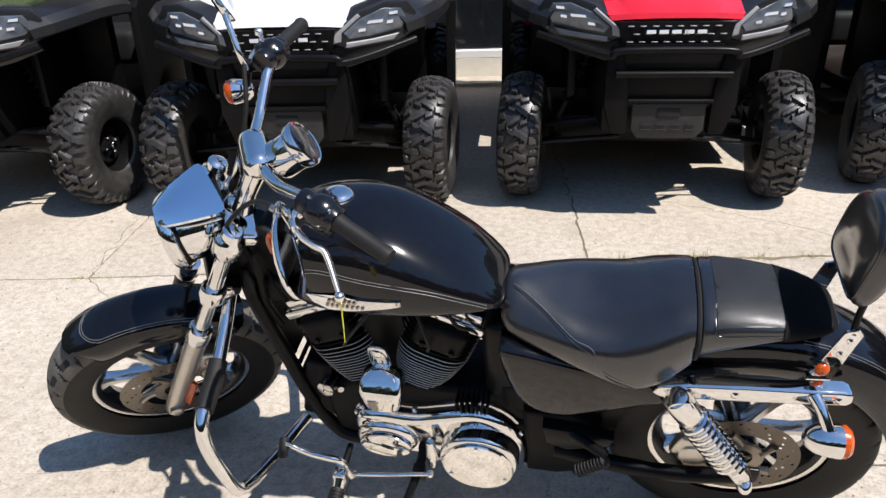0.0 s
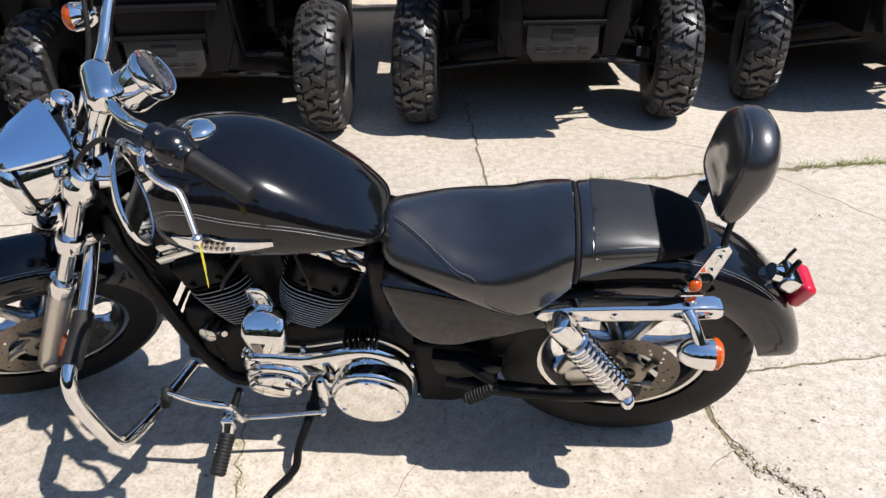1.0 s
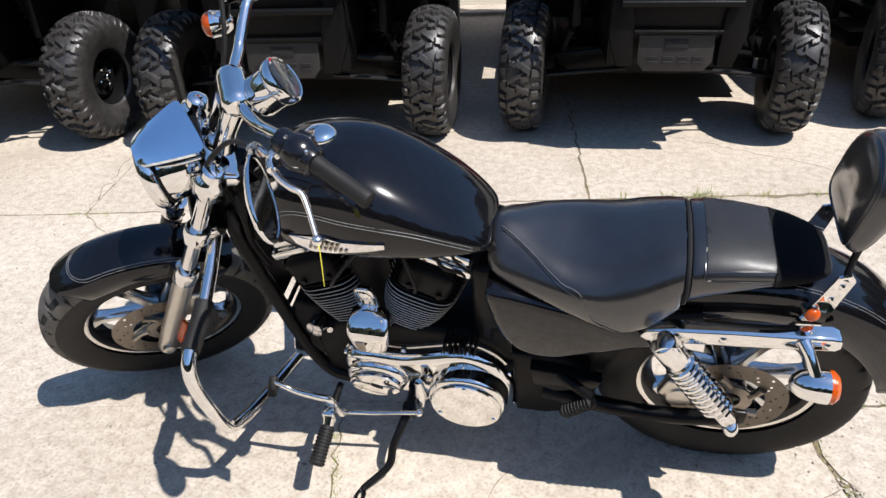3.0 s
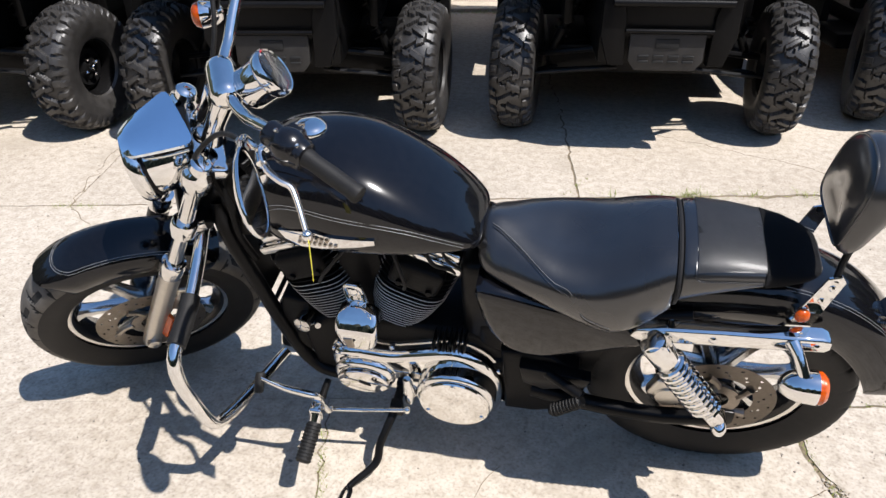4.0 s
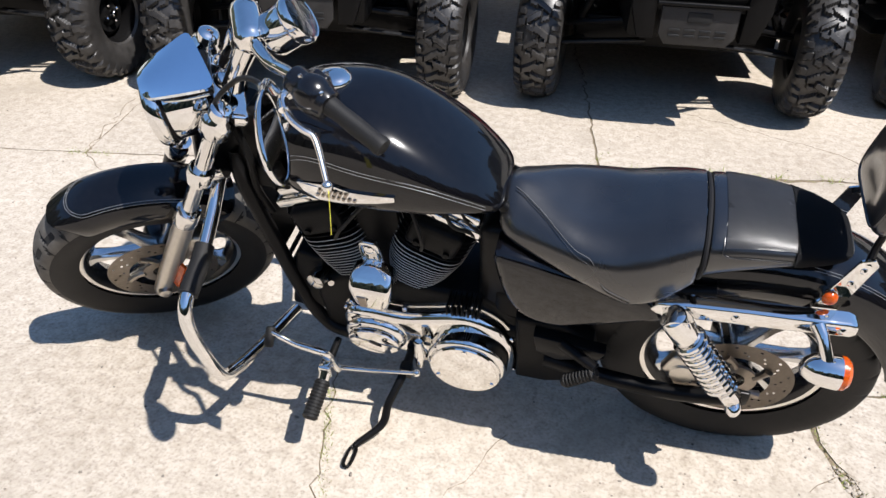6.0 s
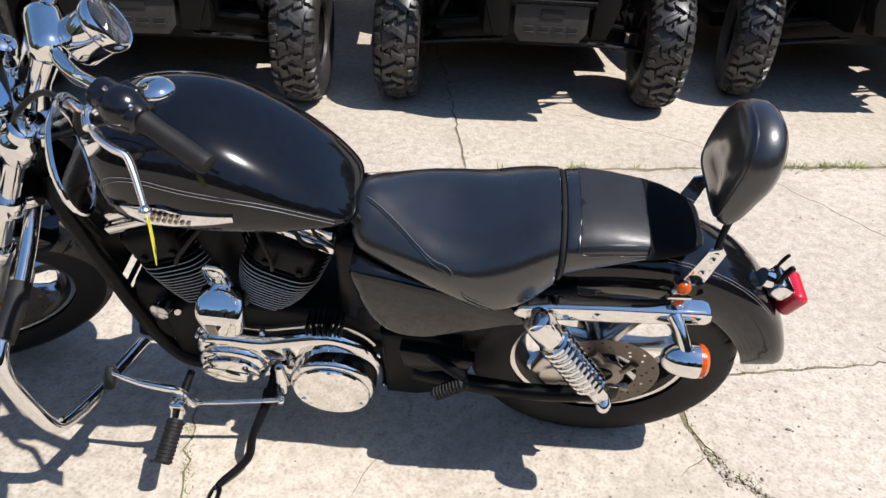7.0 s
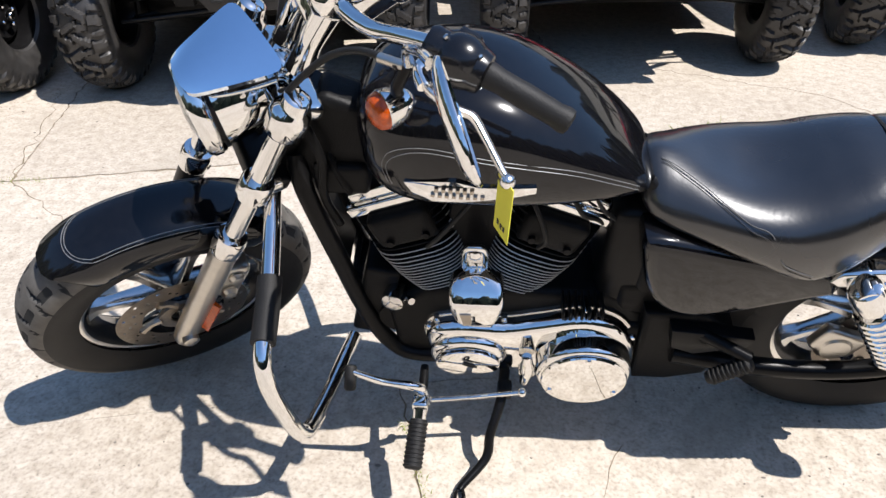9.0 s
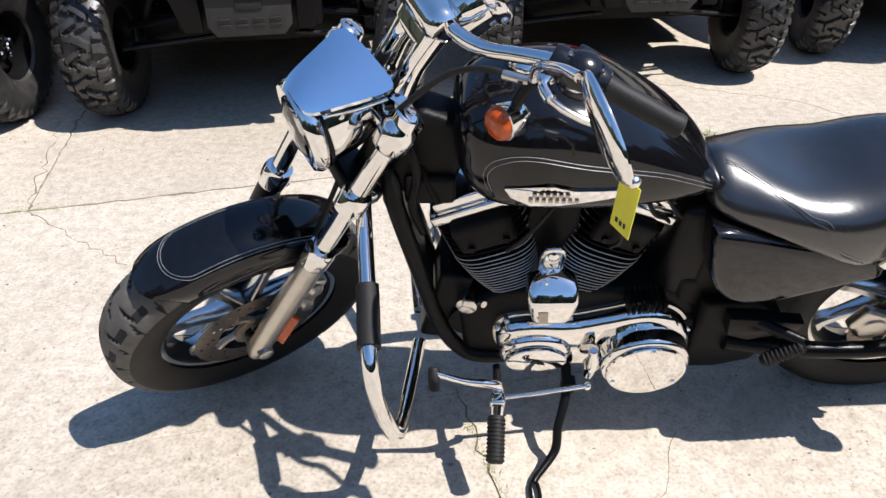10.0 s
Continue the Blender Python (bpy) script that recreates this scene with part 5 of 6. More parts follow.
tube(plugs, [(0.06, -0.05, 0.76), (0.09, -0.08, 0.70), (0.13, -0.06, 0.66), (0.17, -0.04, 0.60)], 0.005, 8, 5)
tube(plugs, [(0.10, -0.05, 0.77), (0.12, -0.075, 0.72), (0.15, -0.07, 0.68), (0.20, -0.05, 0.62)], 0.004, 8, 5)
bpart("ignition_lead", plugs, RUBBER, "black ignition leads", engine)

nk = bmesh.new()
box(nk, (0.13, 0.085, 0.20), Matrix.Translation((-0.345, 0.0, 0.80)) @ Matrix.Rotation(radians(22), 4, "Y"), 0.02, 3)
box(nk, (0.10, 0.11, 0.07), Matrix.Translation((-0.345, -0.005, 0.735)), 0.015, 3)
tube(nk, [(-0.40, -0.05, 0.88), (-0.37, -0.07, 0.80), (-0.38, -0.06, 0.70), (-0.36, -0.055, 0.62)], 0.009, 8, 5)
tube(nk, [(-0.40, 0.05, 0.86), (-0.36, -0.045, 0.78), (-0.33, -0.06, 0.71)], 0.007, 8, 5)
bpart("wiring_cover", nk, ENGINE, "black wiring and coil cover behind the steering head")
# filler added so no lit ground shows between tubes and engine
tray = bmesh.new()
box(tray, (0.030, 0.105, 0.24), Matrix.Translation((-0.398, 0.0, 0.600)) @ Matrix.Rotation(radians(-13), 4, "Y"), 0.008, 3)
bpart("gap_filler", tray, ENGINE, "black filler added between the frame tubes")
rg = bmesh.new()
box(rg, (0.075, 0.13, 0.23), Matrix.Translation((-0.312, 0.0, 0.375)) @ Matrix.Rotation(radians(13), 4, "Y"), 0.012, 3)
regulator = bpart("regulator", rg, ENGINE, "black finned regulator ahead of the engine")
for k in range(7):
    rg = bmesh.new()
    box(rg, (0.012, 0.12, 0.006), Matrix.Translation((-0.352 + 0.006 * k, 0.0, 0.46 - 0.028 * k)), 0.001, 1)
    bpart("fin", rg, ENGINE, "", regulator)
ob_ = bmesh.new()
box(ob_, (0.23, 0.17, 0.42), Matrix.Translation((0.265, 0.005, 0.49)), 0.03, 3)
oil_tank = bpart("oil_tank", ob_, BLACK_METAL, "black oil tank")
ob_ = bmesh.new()
box(ob_, (0.16, 0.20, 0.16), Matrix.Translation((0.27, 0.0, 0.30)), 0.03, 3)
# side plate added to fill this region with black
plate(ob_, [(0.25, 0.45), (0.37, 0.45), (0.44, 0.40), (0.46, 0.32), (0.42, 0.23), (0.34, 0.20), (0.26, 0.20)], -0.118, -0.06, 0.015, 3)
bpart("gearbox", ob_, ENGINE, "black gearbox housing", engine)
# added block that hides sunlit ground below the side cover
ob_ = bmesh.new()
box(ob_, (0.20, 0.16, 0.24), Matrix.Translation((0.43, 0.01, 0.39)), 0.03, 3)
bpart("gap_block", ob_, BLACK_METAL, "plain black block added to keep the gap dark")
ob_ = bmesh.new()
box(ob_, (0.14, 0.12, 0.10), Matrix.Translation((0.50, 0.02, 0.55)), 0.02, 3)
bpart("fuse_box", ob_, BLACK_METAL, "black fuse box")

# primary cover
PR = [(-0.193, 0.350), (-0.197, 0.32), (-0.181, 0.268), (-0.125, 0.226), (-0.05, 0.222), (0.02, 0.222), (0.06, 0.206), (0.10, 0.172), (0.16, 0.157), (0.22, 0.167), (0.252, 0.217), (0.258, 0.28), (0.244, 0.342), (0.203, 0.402), (0.132, 0.430), (0.042, 0.406), (-0.032, 0.386), (-0.122, 0.388), (-0.175, 0.375)]
pr = bmesh.new()
plate(pr, PR, -0.132, -0.075, 0.026, 5, smooth_n=4)
plate(pr, [(0.142 + 0.102 * math.cos(a), 0.291 + 0.102 * math.sin(a)) for a in (2 * math.pi * k / 48 for k in range(48))], -0.178, -0.11, 0.014, 5)
plate(pr, [(-0.106 + 0.083 * math.cos(a), 0.300 + 0.062 * math.sin(a)) for a in (2 * math.pi * k / 36 for k in range(36))], -0.148, -0.11, 0.018, 4)
primary = bpart("primary_cover", pr, CHROME, "chrome primary drive cover", engine, angle=50)
gask = bmesh.new()
plate(gask, [(x * 1.035 - 0.001, 0.3 + (z - 0.3) * 1.06) for x, z in PR], -0.096, -0.070, 0.006, 2, smooth_n=4)
bpart("cover_flange", gask, DULL_CHROME, "", primary)
for x, z in PR[::2]:
    bo = bmesh.new()
    lathe(bo, [(0.0075, -0.01), (0.008, 0.004), (0.005, 0.008), (0.001, 0.0085)], (x * 1.0, -0.100, 0.3 + (z - 0.3) * 1.02), (0, -1, 0), 10)
    bpart("cover_bolt", bo, CHROME, "", primary)
de = bmesh.new()
lathe(de, [(0.091, 0.0), (0.0915, 0.006), (0.089, 0.009), (0.082, 0.0095), (0.001, 0.0105)], (0.142, -0.1775, 0.290), (0, -1, 0), 48)
for k in range(3):
    a = radians(90 + 120 * k)
    lathe(de, [(0.007, 0.008), (0.007, 0.0125), (0.001, 0.0125)], (0.142 + 0.080 * math.cos(a), -0.1775, 0.290 + 0.080 * math.sin(a)), (0, -1, 0), 6)
bpart("derby_cover", de, CHROME, "round chrome clutch cover", primary)
sc = bmesh.new()
plate(sc, [(-0.106 + 0.070 * math.cos(a), 0.294 + 0.046 * math.sin(a)) for a in (2 * math.pi * k / 40 for k in range(40))], -0.160, -0.14, 0.004, 2)
insp = bpart("inspection_cover", sc, CHROME, "oval chrome cover", primary)
mk = bmesh.new()
plate(mk, [(-0.115, 0.305), (-0.095, 0.298), (-0.085, 0.285), (-0.10, 0.287), (-0.118, 0.296)], -0.162, -0.158, 0.0)
bpart("cover_mark", mk, GROOVE, "", insp, smooth=False)
for k in range(7):
    rib = bmesh.new()
    box(rib, (0.005, 0.06, 0.030), Matrix.Translation((0.085 + k * 0.013, -0.10, 0.446 + 0.001 * k)), 0.002, 1)
    bpart("case_rib", rib, ENGINE, "", engine)
brk = bmesh.new()
tube(brk, [(0.02, -0.165, 0.25), (0.022, -0.168, 0.30), (0.018, -0.163, 0.345)], [0.013, 0.016, 0.010], 12, 4)
lathe(brk, [(0.018, 0), (0.018, 0.02), (0.012, 0.026), (0.001, 0.027)], (0.022, -0.150, 0.285), (0, -1, 0), 18)
bpart("shift_pivot", brk, CHROME, "chrome shift shaft", primary)

# horn cover
ho = bmesh.new()
plate(ho, [(-0.146, 0.530), (-0.138, 0.549), (-0.116, 0.560), (-0.0925, 0.564), (-0.069, 0.560), (-0.047, 0.549), (-0.039, 0.530), (-0.042, 0.497), (-0.050, 0.464), (-0.062, 0.451), (-0.0925, 0.447), (-0.121, 0.451), (-0.133, 0.464), (-0.143, 0.497)], -0.170, -0.105, 0.014, 4, smooth_n=3)
for zc_ in (0.513, 0.522, 0.531, 0.540, 0.549):
    bmesh.ops.bisect_plane(ho, geom=ho.verts[:] + ho.edges[:] + ho.faces[:], plane_co=(0, 0, zc_), plane_no=(0, 0, 1))
for v_ in ho.verts:
    up_ = v_.co.z - 0.513
    if up_ > 0 and v_.co.y < -0.11:
        v_.co.y = min(-0.108, v_.co.y + 0.40 * up_ + 14.0 * up_ * up_)
horn = bpart("horn_cover", ho, CHROME, "chrome shield shaped horn cover", angle=50)
hk = bmesh.new()
plate(hk, [(-0.124, 0.497), (-0.102, 0.497), (-0.100, 0.464), (-0.116, 0.462)], -0.1725, -0.168, 0.0)
bpart("horn_mark", hk, STEEL, "", horn, smooth=False)
hl_ = bmesh.new()
tube(hl_, [(-0.118, -0.098, 0.55), (-0.118, -0.112, 0.612), (-0.108, -0.118, 0.634), (-0.088, -0.118, 0.634), (-0.078, -0.112, 0.612), (-0.078, -0.098, 0.55)], 0.0065, 12, 5)
lathe(hl_, [(0.012, 0), (0.012, 0.012), (0.007, 0.016), (0.001, 0.017)], (-0.098, -0.104, 0.608), (0, -1, 0), 8)
box(hl_, (0.034, 0.012, 0.070), Matrix.Translation((-0.098, -0.100, 0.590)), 0.005, 2)
bpart("horn_bracket", hl_, CHROME, "chrome horn bracket", horn)

# side cover and seat pan
sc = bmesh.new()
plate(sc, [(0.200, 0.700), (0.202, 0.650), (0.216, 0.590), (0.240, 0.535), (0.275, 0.498), (0.325, 0.483), (0.385, 0.492), (0.46, 0.524), (0.530, 0.554), (0.568, 0.570), (0.566, 0.600), (0.545, 0.630), (0.46, 0.650), (0.35, 0.674), (0.26, 0.695)], -0.150, -0.075, 0.022, 5, smooth_n=2)
bpart("side_cover", sc, PAINT, "glossy black side cover", angle=50)
tray = bmesh.new()
box(tray, (0.30, 0.16, 0.16), Matrix.Translation((0.38, 0.02, 0.60)), 0.02)
bpart("seat_pan", tray, BLACK_METAL, "black seat pan")

# engine guard with sleeves
gd = bmesh.new()
gl_ = [(-0.475, 0.0, 0.735), (-0.476, -0.05, 0.712), (-0.470, -0.14, 0.655), (-0.462, -0.24, 0.612), (-0.458, -0.325, 0.592), (-0.453, -0.358, 0.560), (-0.447, -0.370, 0.50), (-0.430, -0.373, 0.40), (-0.420, -0.366, 0.352), (-0.412, -0.338, 0.326), (-0.398, -0.24, 0.285), (-0.379, -0.074, 0.229), (-0.375, -0.05, 0.222)]
right_half = [(x, -y, z) for x, y, z in gl_[1:]]
tube(gd, list(reversed(right_half)) + gl_, 0.0162, 16, 5)
guard = bpart("engine_guard", gd, CHROME, "chrome tubular engine guard")
for sgn in (-1, 1):
    sv = bmesh.new()
    tube(sv, [(x, sgn * -y, z) for x, y, z in ((-0.4655, -0.20, 0.628), (-0.4615, -0.26, 0.607), (-0.458, -0.320, 0.594))], 0.0225, 16, 5)
    bpart("guard_sleeve", sv, RUBBER, "black foam sleeve", guard)

# foot controls
for sgn in (-1, 1):
    pg = bmesh.new()
    p, q = Vector((-0.203, sgn * 0.285, 0.270)), Vector((-0.210, sgn * 0.378, 0.238))
    d = q - p
    lathe(pg, [(0.012, -0.006), (0.0185, 0.0), (0.0185, d.length - 0.004), (0.015, d.length)], p, d, 20)
    peg = bpart("foot_peg", pg, RUBBER, "black ribbed rubber foot peg")
    for k in range(11):
        rb_ = bmesh.new()
        lathe(rb_, [(0.0185, 0), (0.0205, 0.0015), (0.0205, 0.0045), (0.0185, 0.006)], p + d * (0.03 + 0.087 * k), d, 20)
        bpart("rib", rb_, RUBBER, "", peg)
    mt = bmesh.new()
    tube(mt, [(-0.198, sgn * 0.17, 0.298), (-0.198, sgn * 0.21, 0.297), (-0.200, sgn * 0.262, 0.290), p], [0.009, 0.010, 0.012, 0.012], 14, 4)
    bpart("peg_arm", mt, ENGINE, "black peg arm", peg)
    mt = bmesh.new()
    box(mt, (0.034, 0.030, 0.040), Matrix.Translation((-0.201, sgn * 0.258, 0.290)), 0.008, 3)
    tube(mt, [(-0.201, sgn * 0.262, 0.288), p], [0.017, 0.0145], 14, 1)
    bpart("peg_mount", mt, CHROME, "chrome peg mount", peg)
sh = bmesh.new()
tube(sh, [(-0.197, -0.235, 0.300), (-0.203, -0.242, 0.330), (-0.225, -0.246, 0.345), (-0.275, -0.246, 0.355), (-0.318, -0.245, 0.376), (-0.338, -0.243, 0.384)], [0.013, 0.013, 0.011, 0.009, 0.008, 0.009], 12, 5, flat=0.8)
lever_ob = bpart("shift_lever", sh, CHROME, "polished shift lever")
tp = bmesh.new()
lathe(tp, [(0.010, 0.0), (0.0125, 0.004), (0.0125, 0.045), (0.010, 0.05)], (-0.340, -0.232, 0.390), (0, -1, -0.9), 18)
bpart("toe_peg", tp, RUBBER, "black rubber toe peg", lever_ob)
rod = bmesh.new()
tube(rod, [(-0.190, -0.215, 0.232), (-0.10, -0.204, 0.232), (0.015, -0.190, 0.240)], 0.0055, 10, 1)
for x, y, z in ((-0.190, -0.215, 0.232), (0.015, -0.190, 0.240)):
    ball(rod, (x, y, z), 0.0105)
tube(rod, [(-0.197, -0.235, 0.300), (-0.190, -0.222, 0.236)], 0.009, 10, 1)
bpart("shift_rod", rod, CHROME, "chrome shift linkage rod", lever_ob)
st = bmesh.new()
tube(st, [(-0.022, -0.12, 0.215), (-0.028, -0.184, 0.204), (-0.040, -0.225, 0.182), (-0.051, -0.255, 0.158), (-0.054, -0.284, 0.130), (-0.068, -0.308, 0.119), (-0.104, -0.350, 0.112), (-0.113, -0.364, 0.111)], [0.013, 0.012, 0.011, 0.011, 0.011, 0.010, 0.009, 0.008], 12, 5)
loop_ = []
for k in range(25):
    a = 2 * math.pi * k / 24
    v_ = 0.032 * math.copysign(abs(math.cos(a)) ** 0.7, math.cos(a))
    loop_.append((-0.113 + 0.010 * math.copysign(abs(math.sin(a)) ** 0.6, math.sin(a)), -0.396 - v_, 0.1175 + v_ * 0.25))
tube(st, loop_, 0.0045, 8, 1)
box(st, (0.034, 0.030, 0.045), Matrix.Translation((-0.022, -0.165, 0.205)), 0.008, 2)
bpart("side_stand", st, BLACK_METAL, "black steel side stand, folded out")
rp = bmesh.new()
p, q = Vector((0.455, -0.196, 0.412)), Vector((0.385, -0.196, 0.345))
d = q - p
lathe(rp, [(0.010, 0.0), (0.015, 0.004), (0.0155, d.length - 0.006), (0.012, d.length)], p, d, 18)
rpeg = bpart("passenger_peg", rp, RUBBER, "folded passenger foot peg")
for k in range(9):
    rb_ = bmesh.new()
    lathe(rb_, [(0.0155, 0), (0.0175, 0.0014), (0.0175, 0.004), (0.0155, 0.0055)], p + d * (0.05 + 0.1 * k), d, 18)
    bpart("rib", rb_, RUBBER, "", rpeg)
rm = bmesh.new()
tube(rm, [(0.34, -0.12, 0.42), (0.40, -0.16, 0.42), (0.452, -0.190, 0.415)], [0.016, 0.013, 0.014], 12, 4)
plate(rm, [(0.30, 0.44), (0.40, 0.43), (0.47, 0.42), (0.46, 0.39), (0.36, 0.36), (0.31, 0.38)], -0.150, -0.12, 0.005)
bpart("passenger_peg_mount", rm, BLACK_METAL, "black peg bracket", rpeg)
gb = bmesh.new()
lathe(gb, [(0.001, 0.012), (0.030, 0.010), (0.040, 0.0), (0.038, -0.02)], (0.655, -0.115, 0.36), (0, -1, 0), 24)
box(gb, (0.10, 0.03, 0.07), Matrix.Translation((0.66, -0.105, 0.37)) @ Matrix.Rotation(radians(20), 4, "Y"), 0.012, 3)
bpart("rear_caliper", gb, CAST, "cast rear brake caliper")

# exhausts on the far side
ex = bmesh.new()
tube(ex, [(-0.26, 0.06, 0.58), (-0.33, 0.11, 0.50), (-0.30, 0.16, 0.34), (-0.10, 0.18, 0.25), (0.30, 0.18, 0.24), (0.45, 0.19, 0.24)], 0.022, 14, 5)
tube(ex, [(0.45, 0.19, 0.24), (0.52, 0.19, 0.245), (1.02, 0.20, 0.27)], [0.024, 0.038, 0.036], 18, 3)
tube(ex, [(0.10, 0.06, 0.60), (0.19, 0.12, 0.52), (0.21, 0.17, 0.40), (0.34, 0.18, 0.35), (0.45, 0.185, 0.34)], 0.022, 14, 5)
tube(ex, [(0.45, 0.185, 0.34), (0.52, 0.19, 0.345), (1.02, 0.20, 0.37)], [0.024, 0.038, 0.036], 18, 3)
bpart("exhaust", ex, CHROME, "chrome staggered exhaust pipes")

# ---- price tag hanging from the clutch lever ----
tag_m = BIKE @ FORK
tp_ = tag_m @ Vector((-0.249, -0.398, 1.110))
tag = thing("price_tag", "yellow paper price tag hanging from the clutch lever", "tag", Matrix.Translation(tp_))
tg = bmesh.new()
tm = Matrix.Translation((0.004, 0.002, -0.052)) @ Matrix.Rotation(radians(-64), 4, "Z") @ Matrix.Rotation(radians(6), 4, "Y")
box(tg, (0.046, 0.0012, 0.088), tm, 0.0)
part("card", tg, TAG, tag, smooth=False)
tw = bmesh.new()
tube(tw, [(0, 0, 0.006), (0.006, 0.002, -0.004), (0.002, 0.002, -0.016)], 0.0012, 6, 4)
tube(tw, [(0, 0, 0.006), (-0.008, 0.006, 0.0), (0.002, 0.002, -0.016)], 0.0012, 6, 4)
part("string", tw, INK, tag, "thin black tie")
ik = bmesh.new()
for k, (x, z, w, h) in enumerate(((-0.010, -0.028, 0.006, 0.008), (0.0, -0.029, 0.006, 0.008), (0.009, -0.028, 0.005, 0.008))):
    for sy in (-1, 1):
        box(ik, (w, 0.0004, h), tm @ Matrix.Translation((x, sy * 0.0012, z)), 0)
part("writing", ik, INK, tag, smooth=False)

# ---- utility vehicles parked in a row behind ----


def offroad_tyre(radius=0.346, width=0.235, seg=306, cols=42, n=17):
    """One moulded carcass with raised block lugs."""
    rnd = random.Random(11)
    jitter = [(rnd.uniform(-0.05, 0.05), rnd.uniform(0.85, 1.15)) for _ in range(n * 2)]

    def lug(turn, u):
        """Height of the tread, 0 to 1, at a turn of the wheel and across it."""
        best = 0.0
        for side in (-1, 1):
            v = u * side
            if v < -0.12:
                continue
            k = turn * n + (0.5 if side > 0 else 0.0)
            j, size = jitter[int(k) % n + (n if side > 0 else 0)]
            f = k % 1.0
            for c0, slope, half, v0, v1 in ((0.27 + j, 0.55, 0.14, -0.10, 0.50), (0.72 + j, -0.35, 0.12, 0.10, 0.44), (0.50 + j, 0.18, 0.15, 0.56, 1.0), (0.02 + j, -0.15, 0.12, 0.60, 1.0)):
                if v0 < v < v1:
                    d = abs((f - c0 - slope * (v - (v0 + v1) / 2) + 0.5) % 1.0 - 0.5)
                    if d < half * size:
                        best = 1.0
        return best
    bm = bmesh.new()
    hw = width / 2
    rings = []
    for k in range(seg):
        a = 2 * math.pi * k / seg
        ring = [(0.150, -hw * 0.70), (0.158, -hw * 0.82), (0.20, -hw * 0.96), (0.255, -hw)]
        for i in range(cols + 1):
            u = -1.0 + 2.0 * i / cols
            r = radius - 0.020 - 0.040 * abs(u) ** 2.4
            h = lug(k / seg, u)
            edge = 0.03 * max(0.0, abs(u) - 0.88) / 0.12
            ring.append((r + 0.019 * h - edge * 0.6, u * hw * 0.985))
        ring += [(0.255, hw), (0.20, hw * 0.96), (0.158, hw * 0.82), (0.150, hw * 0.70)]
        rings.append([bm.verts.new((y, r * math.cos(a), r * math.sin(a))) for r, y in ring])
    skin(bm, rings, closed=False, loop=True)
    return bm


def vehicle_rim():
    bm = bmesh.new()
    prof = [(0.186, -0.085), (0.190, -0.08), (0.175, -0.07), (0.165, -0.02), (0.165, 0.05), (0.178, 0.08), (0.188, 0.085), (0.172, 0.078), (0.155, 0.045), (0.150, -0.01), (0.120, -0.03), (0.085, -0.022), (0.06, -0.035), (0.035, -0.05), (0.02, -0.052), (0.02, 0.0)]
    lathe(bm, prof, (0, 0, 0), (1, 0, 0), 40, cap=False)
    bmesh.ops.scale(bm, vec=(1.0, 0.82, 0.82), verts=bm.verts)
    return bm


def hub_nuts():
    bm = bmesh.new()
    lathe(bm, [(0.022, 0), (0.022, 0.018), (0.016, 0.026), (0.001, 0.028)], (-0.048, 0, 0), (-1, 0, 0), 16)
    return bm


def lug_nut_mesh():
    bm = bmesh.new()
    lathe(bm, [(0.0095, 0), (0.0095, 0.022), (0.005, 0.028), (0.001, 0.028)], (-0.03, 0, 0.047), (-1, 0, 0), 6)
    return bm


tyre_proto = part("tyre_proto", offroad_tyre(), TYRE_ATV, smooth=True, angle=30)
rim_proto = part("rim_proto", vehicle_rim(), BLACK_METAL)
hub_proto = part("hub_proto", hub_nuts(), DULL_CHROME)
nut_proto = part("nut_proto", lug_nut_mesh(), CHROME, smooth=False)
TYRE_MESH, RIM_MESH, HUB_MESH, NUT_MESH = tyre_proto.data, rim_proto.data, hub_proto.data, nut_proto.data
for proto in (tyre_proto, rim_proto, hub_proto, nut_proto):
    bpy.data.objects.remove(proto)


def mesh_child(name, me, parent, m, label=""):
    ob = new(name, me)
    ob.parent = parent
    ob.matrix_basis = m
    if label:
        tagged(ob, label)
    return ob


def shell(bm, rows, thick):
    """A surface through rows of points, given thickness."""
    g = [[bm.verts.new(p) for p in r] for r in rows]
    faces = []
    for i in range(len(g) - 1):
        for j in range(len(g[0]) - 1):
            faces.append(bm.faces.new((g[i][j], g[i + 1][j], g[i + 1][j + 1], g[i][j + 1])))
    bmesh.ops.recalc_face_normals(bm, faces=faces)
    bmesh.ops.solidify(bm, geom=faces, thickness=thick)


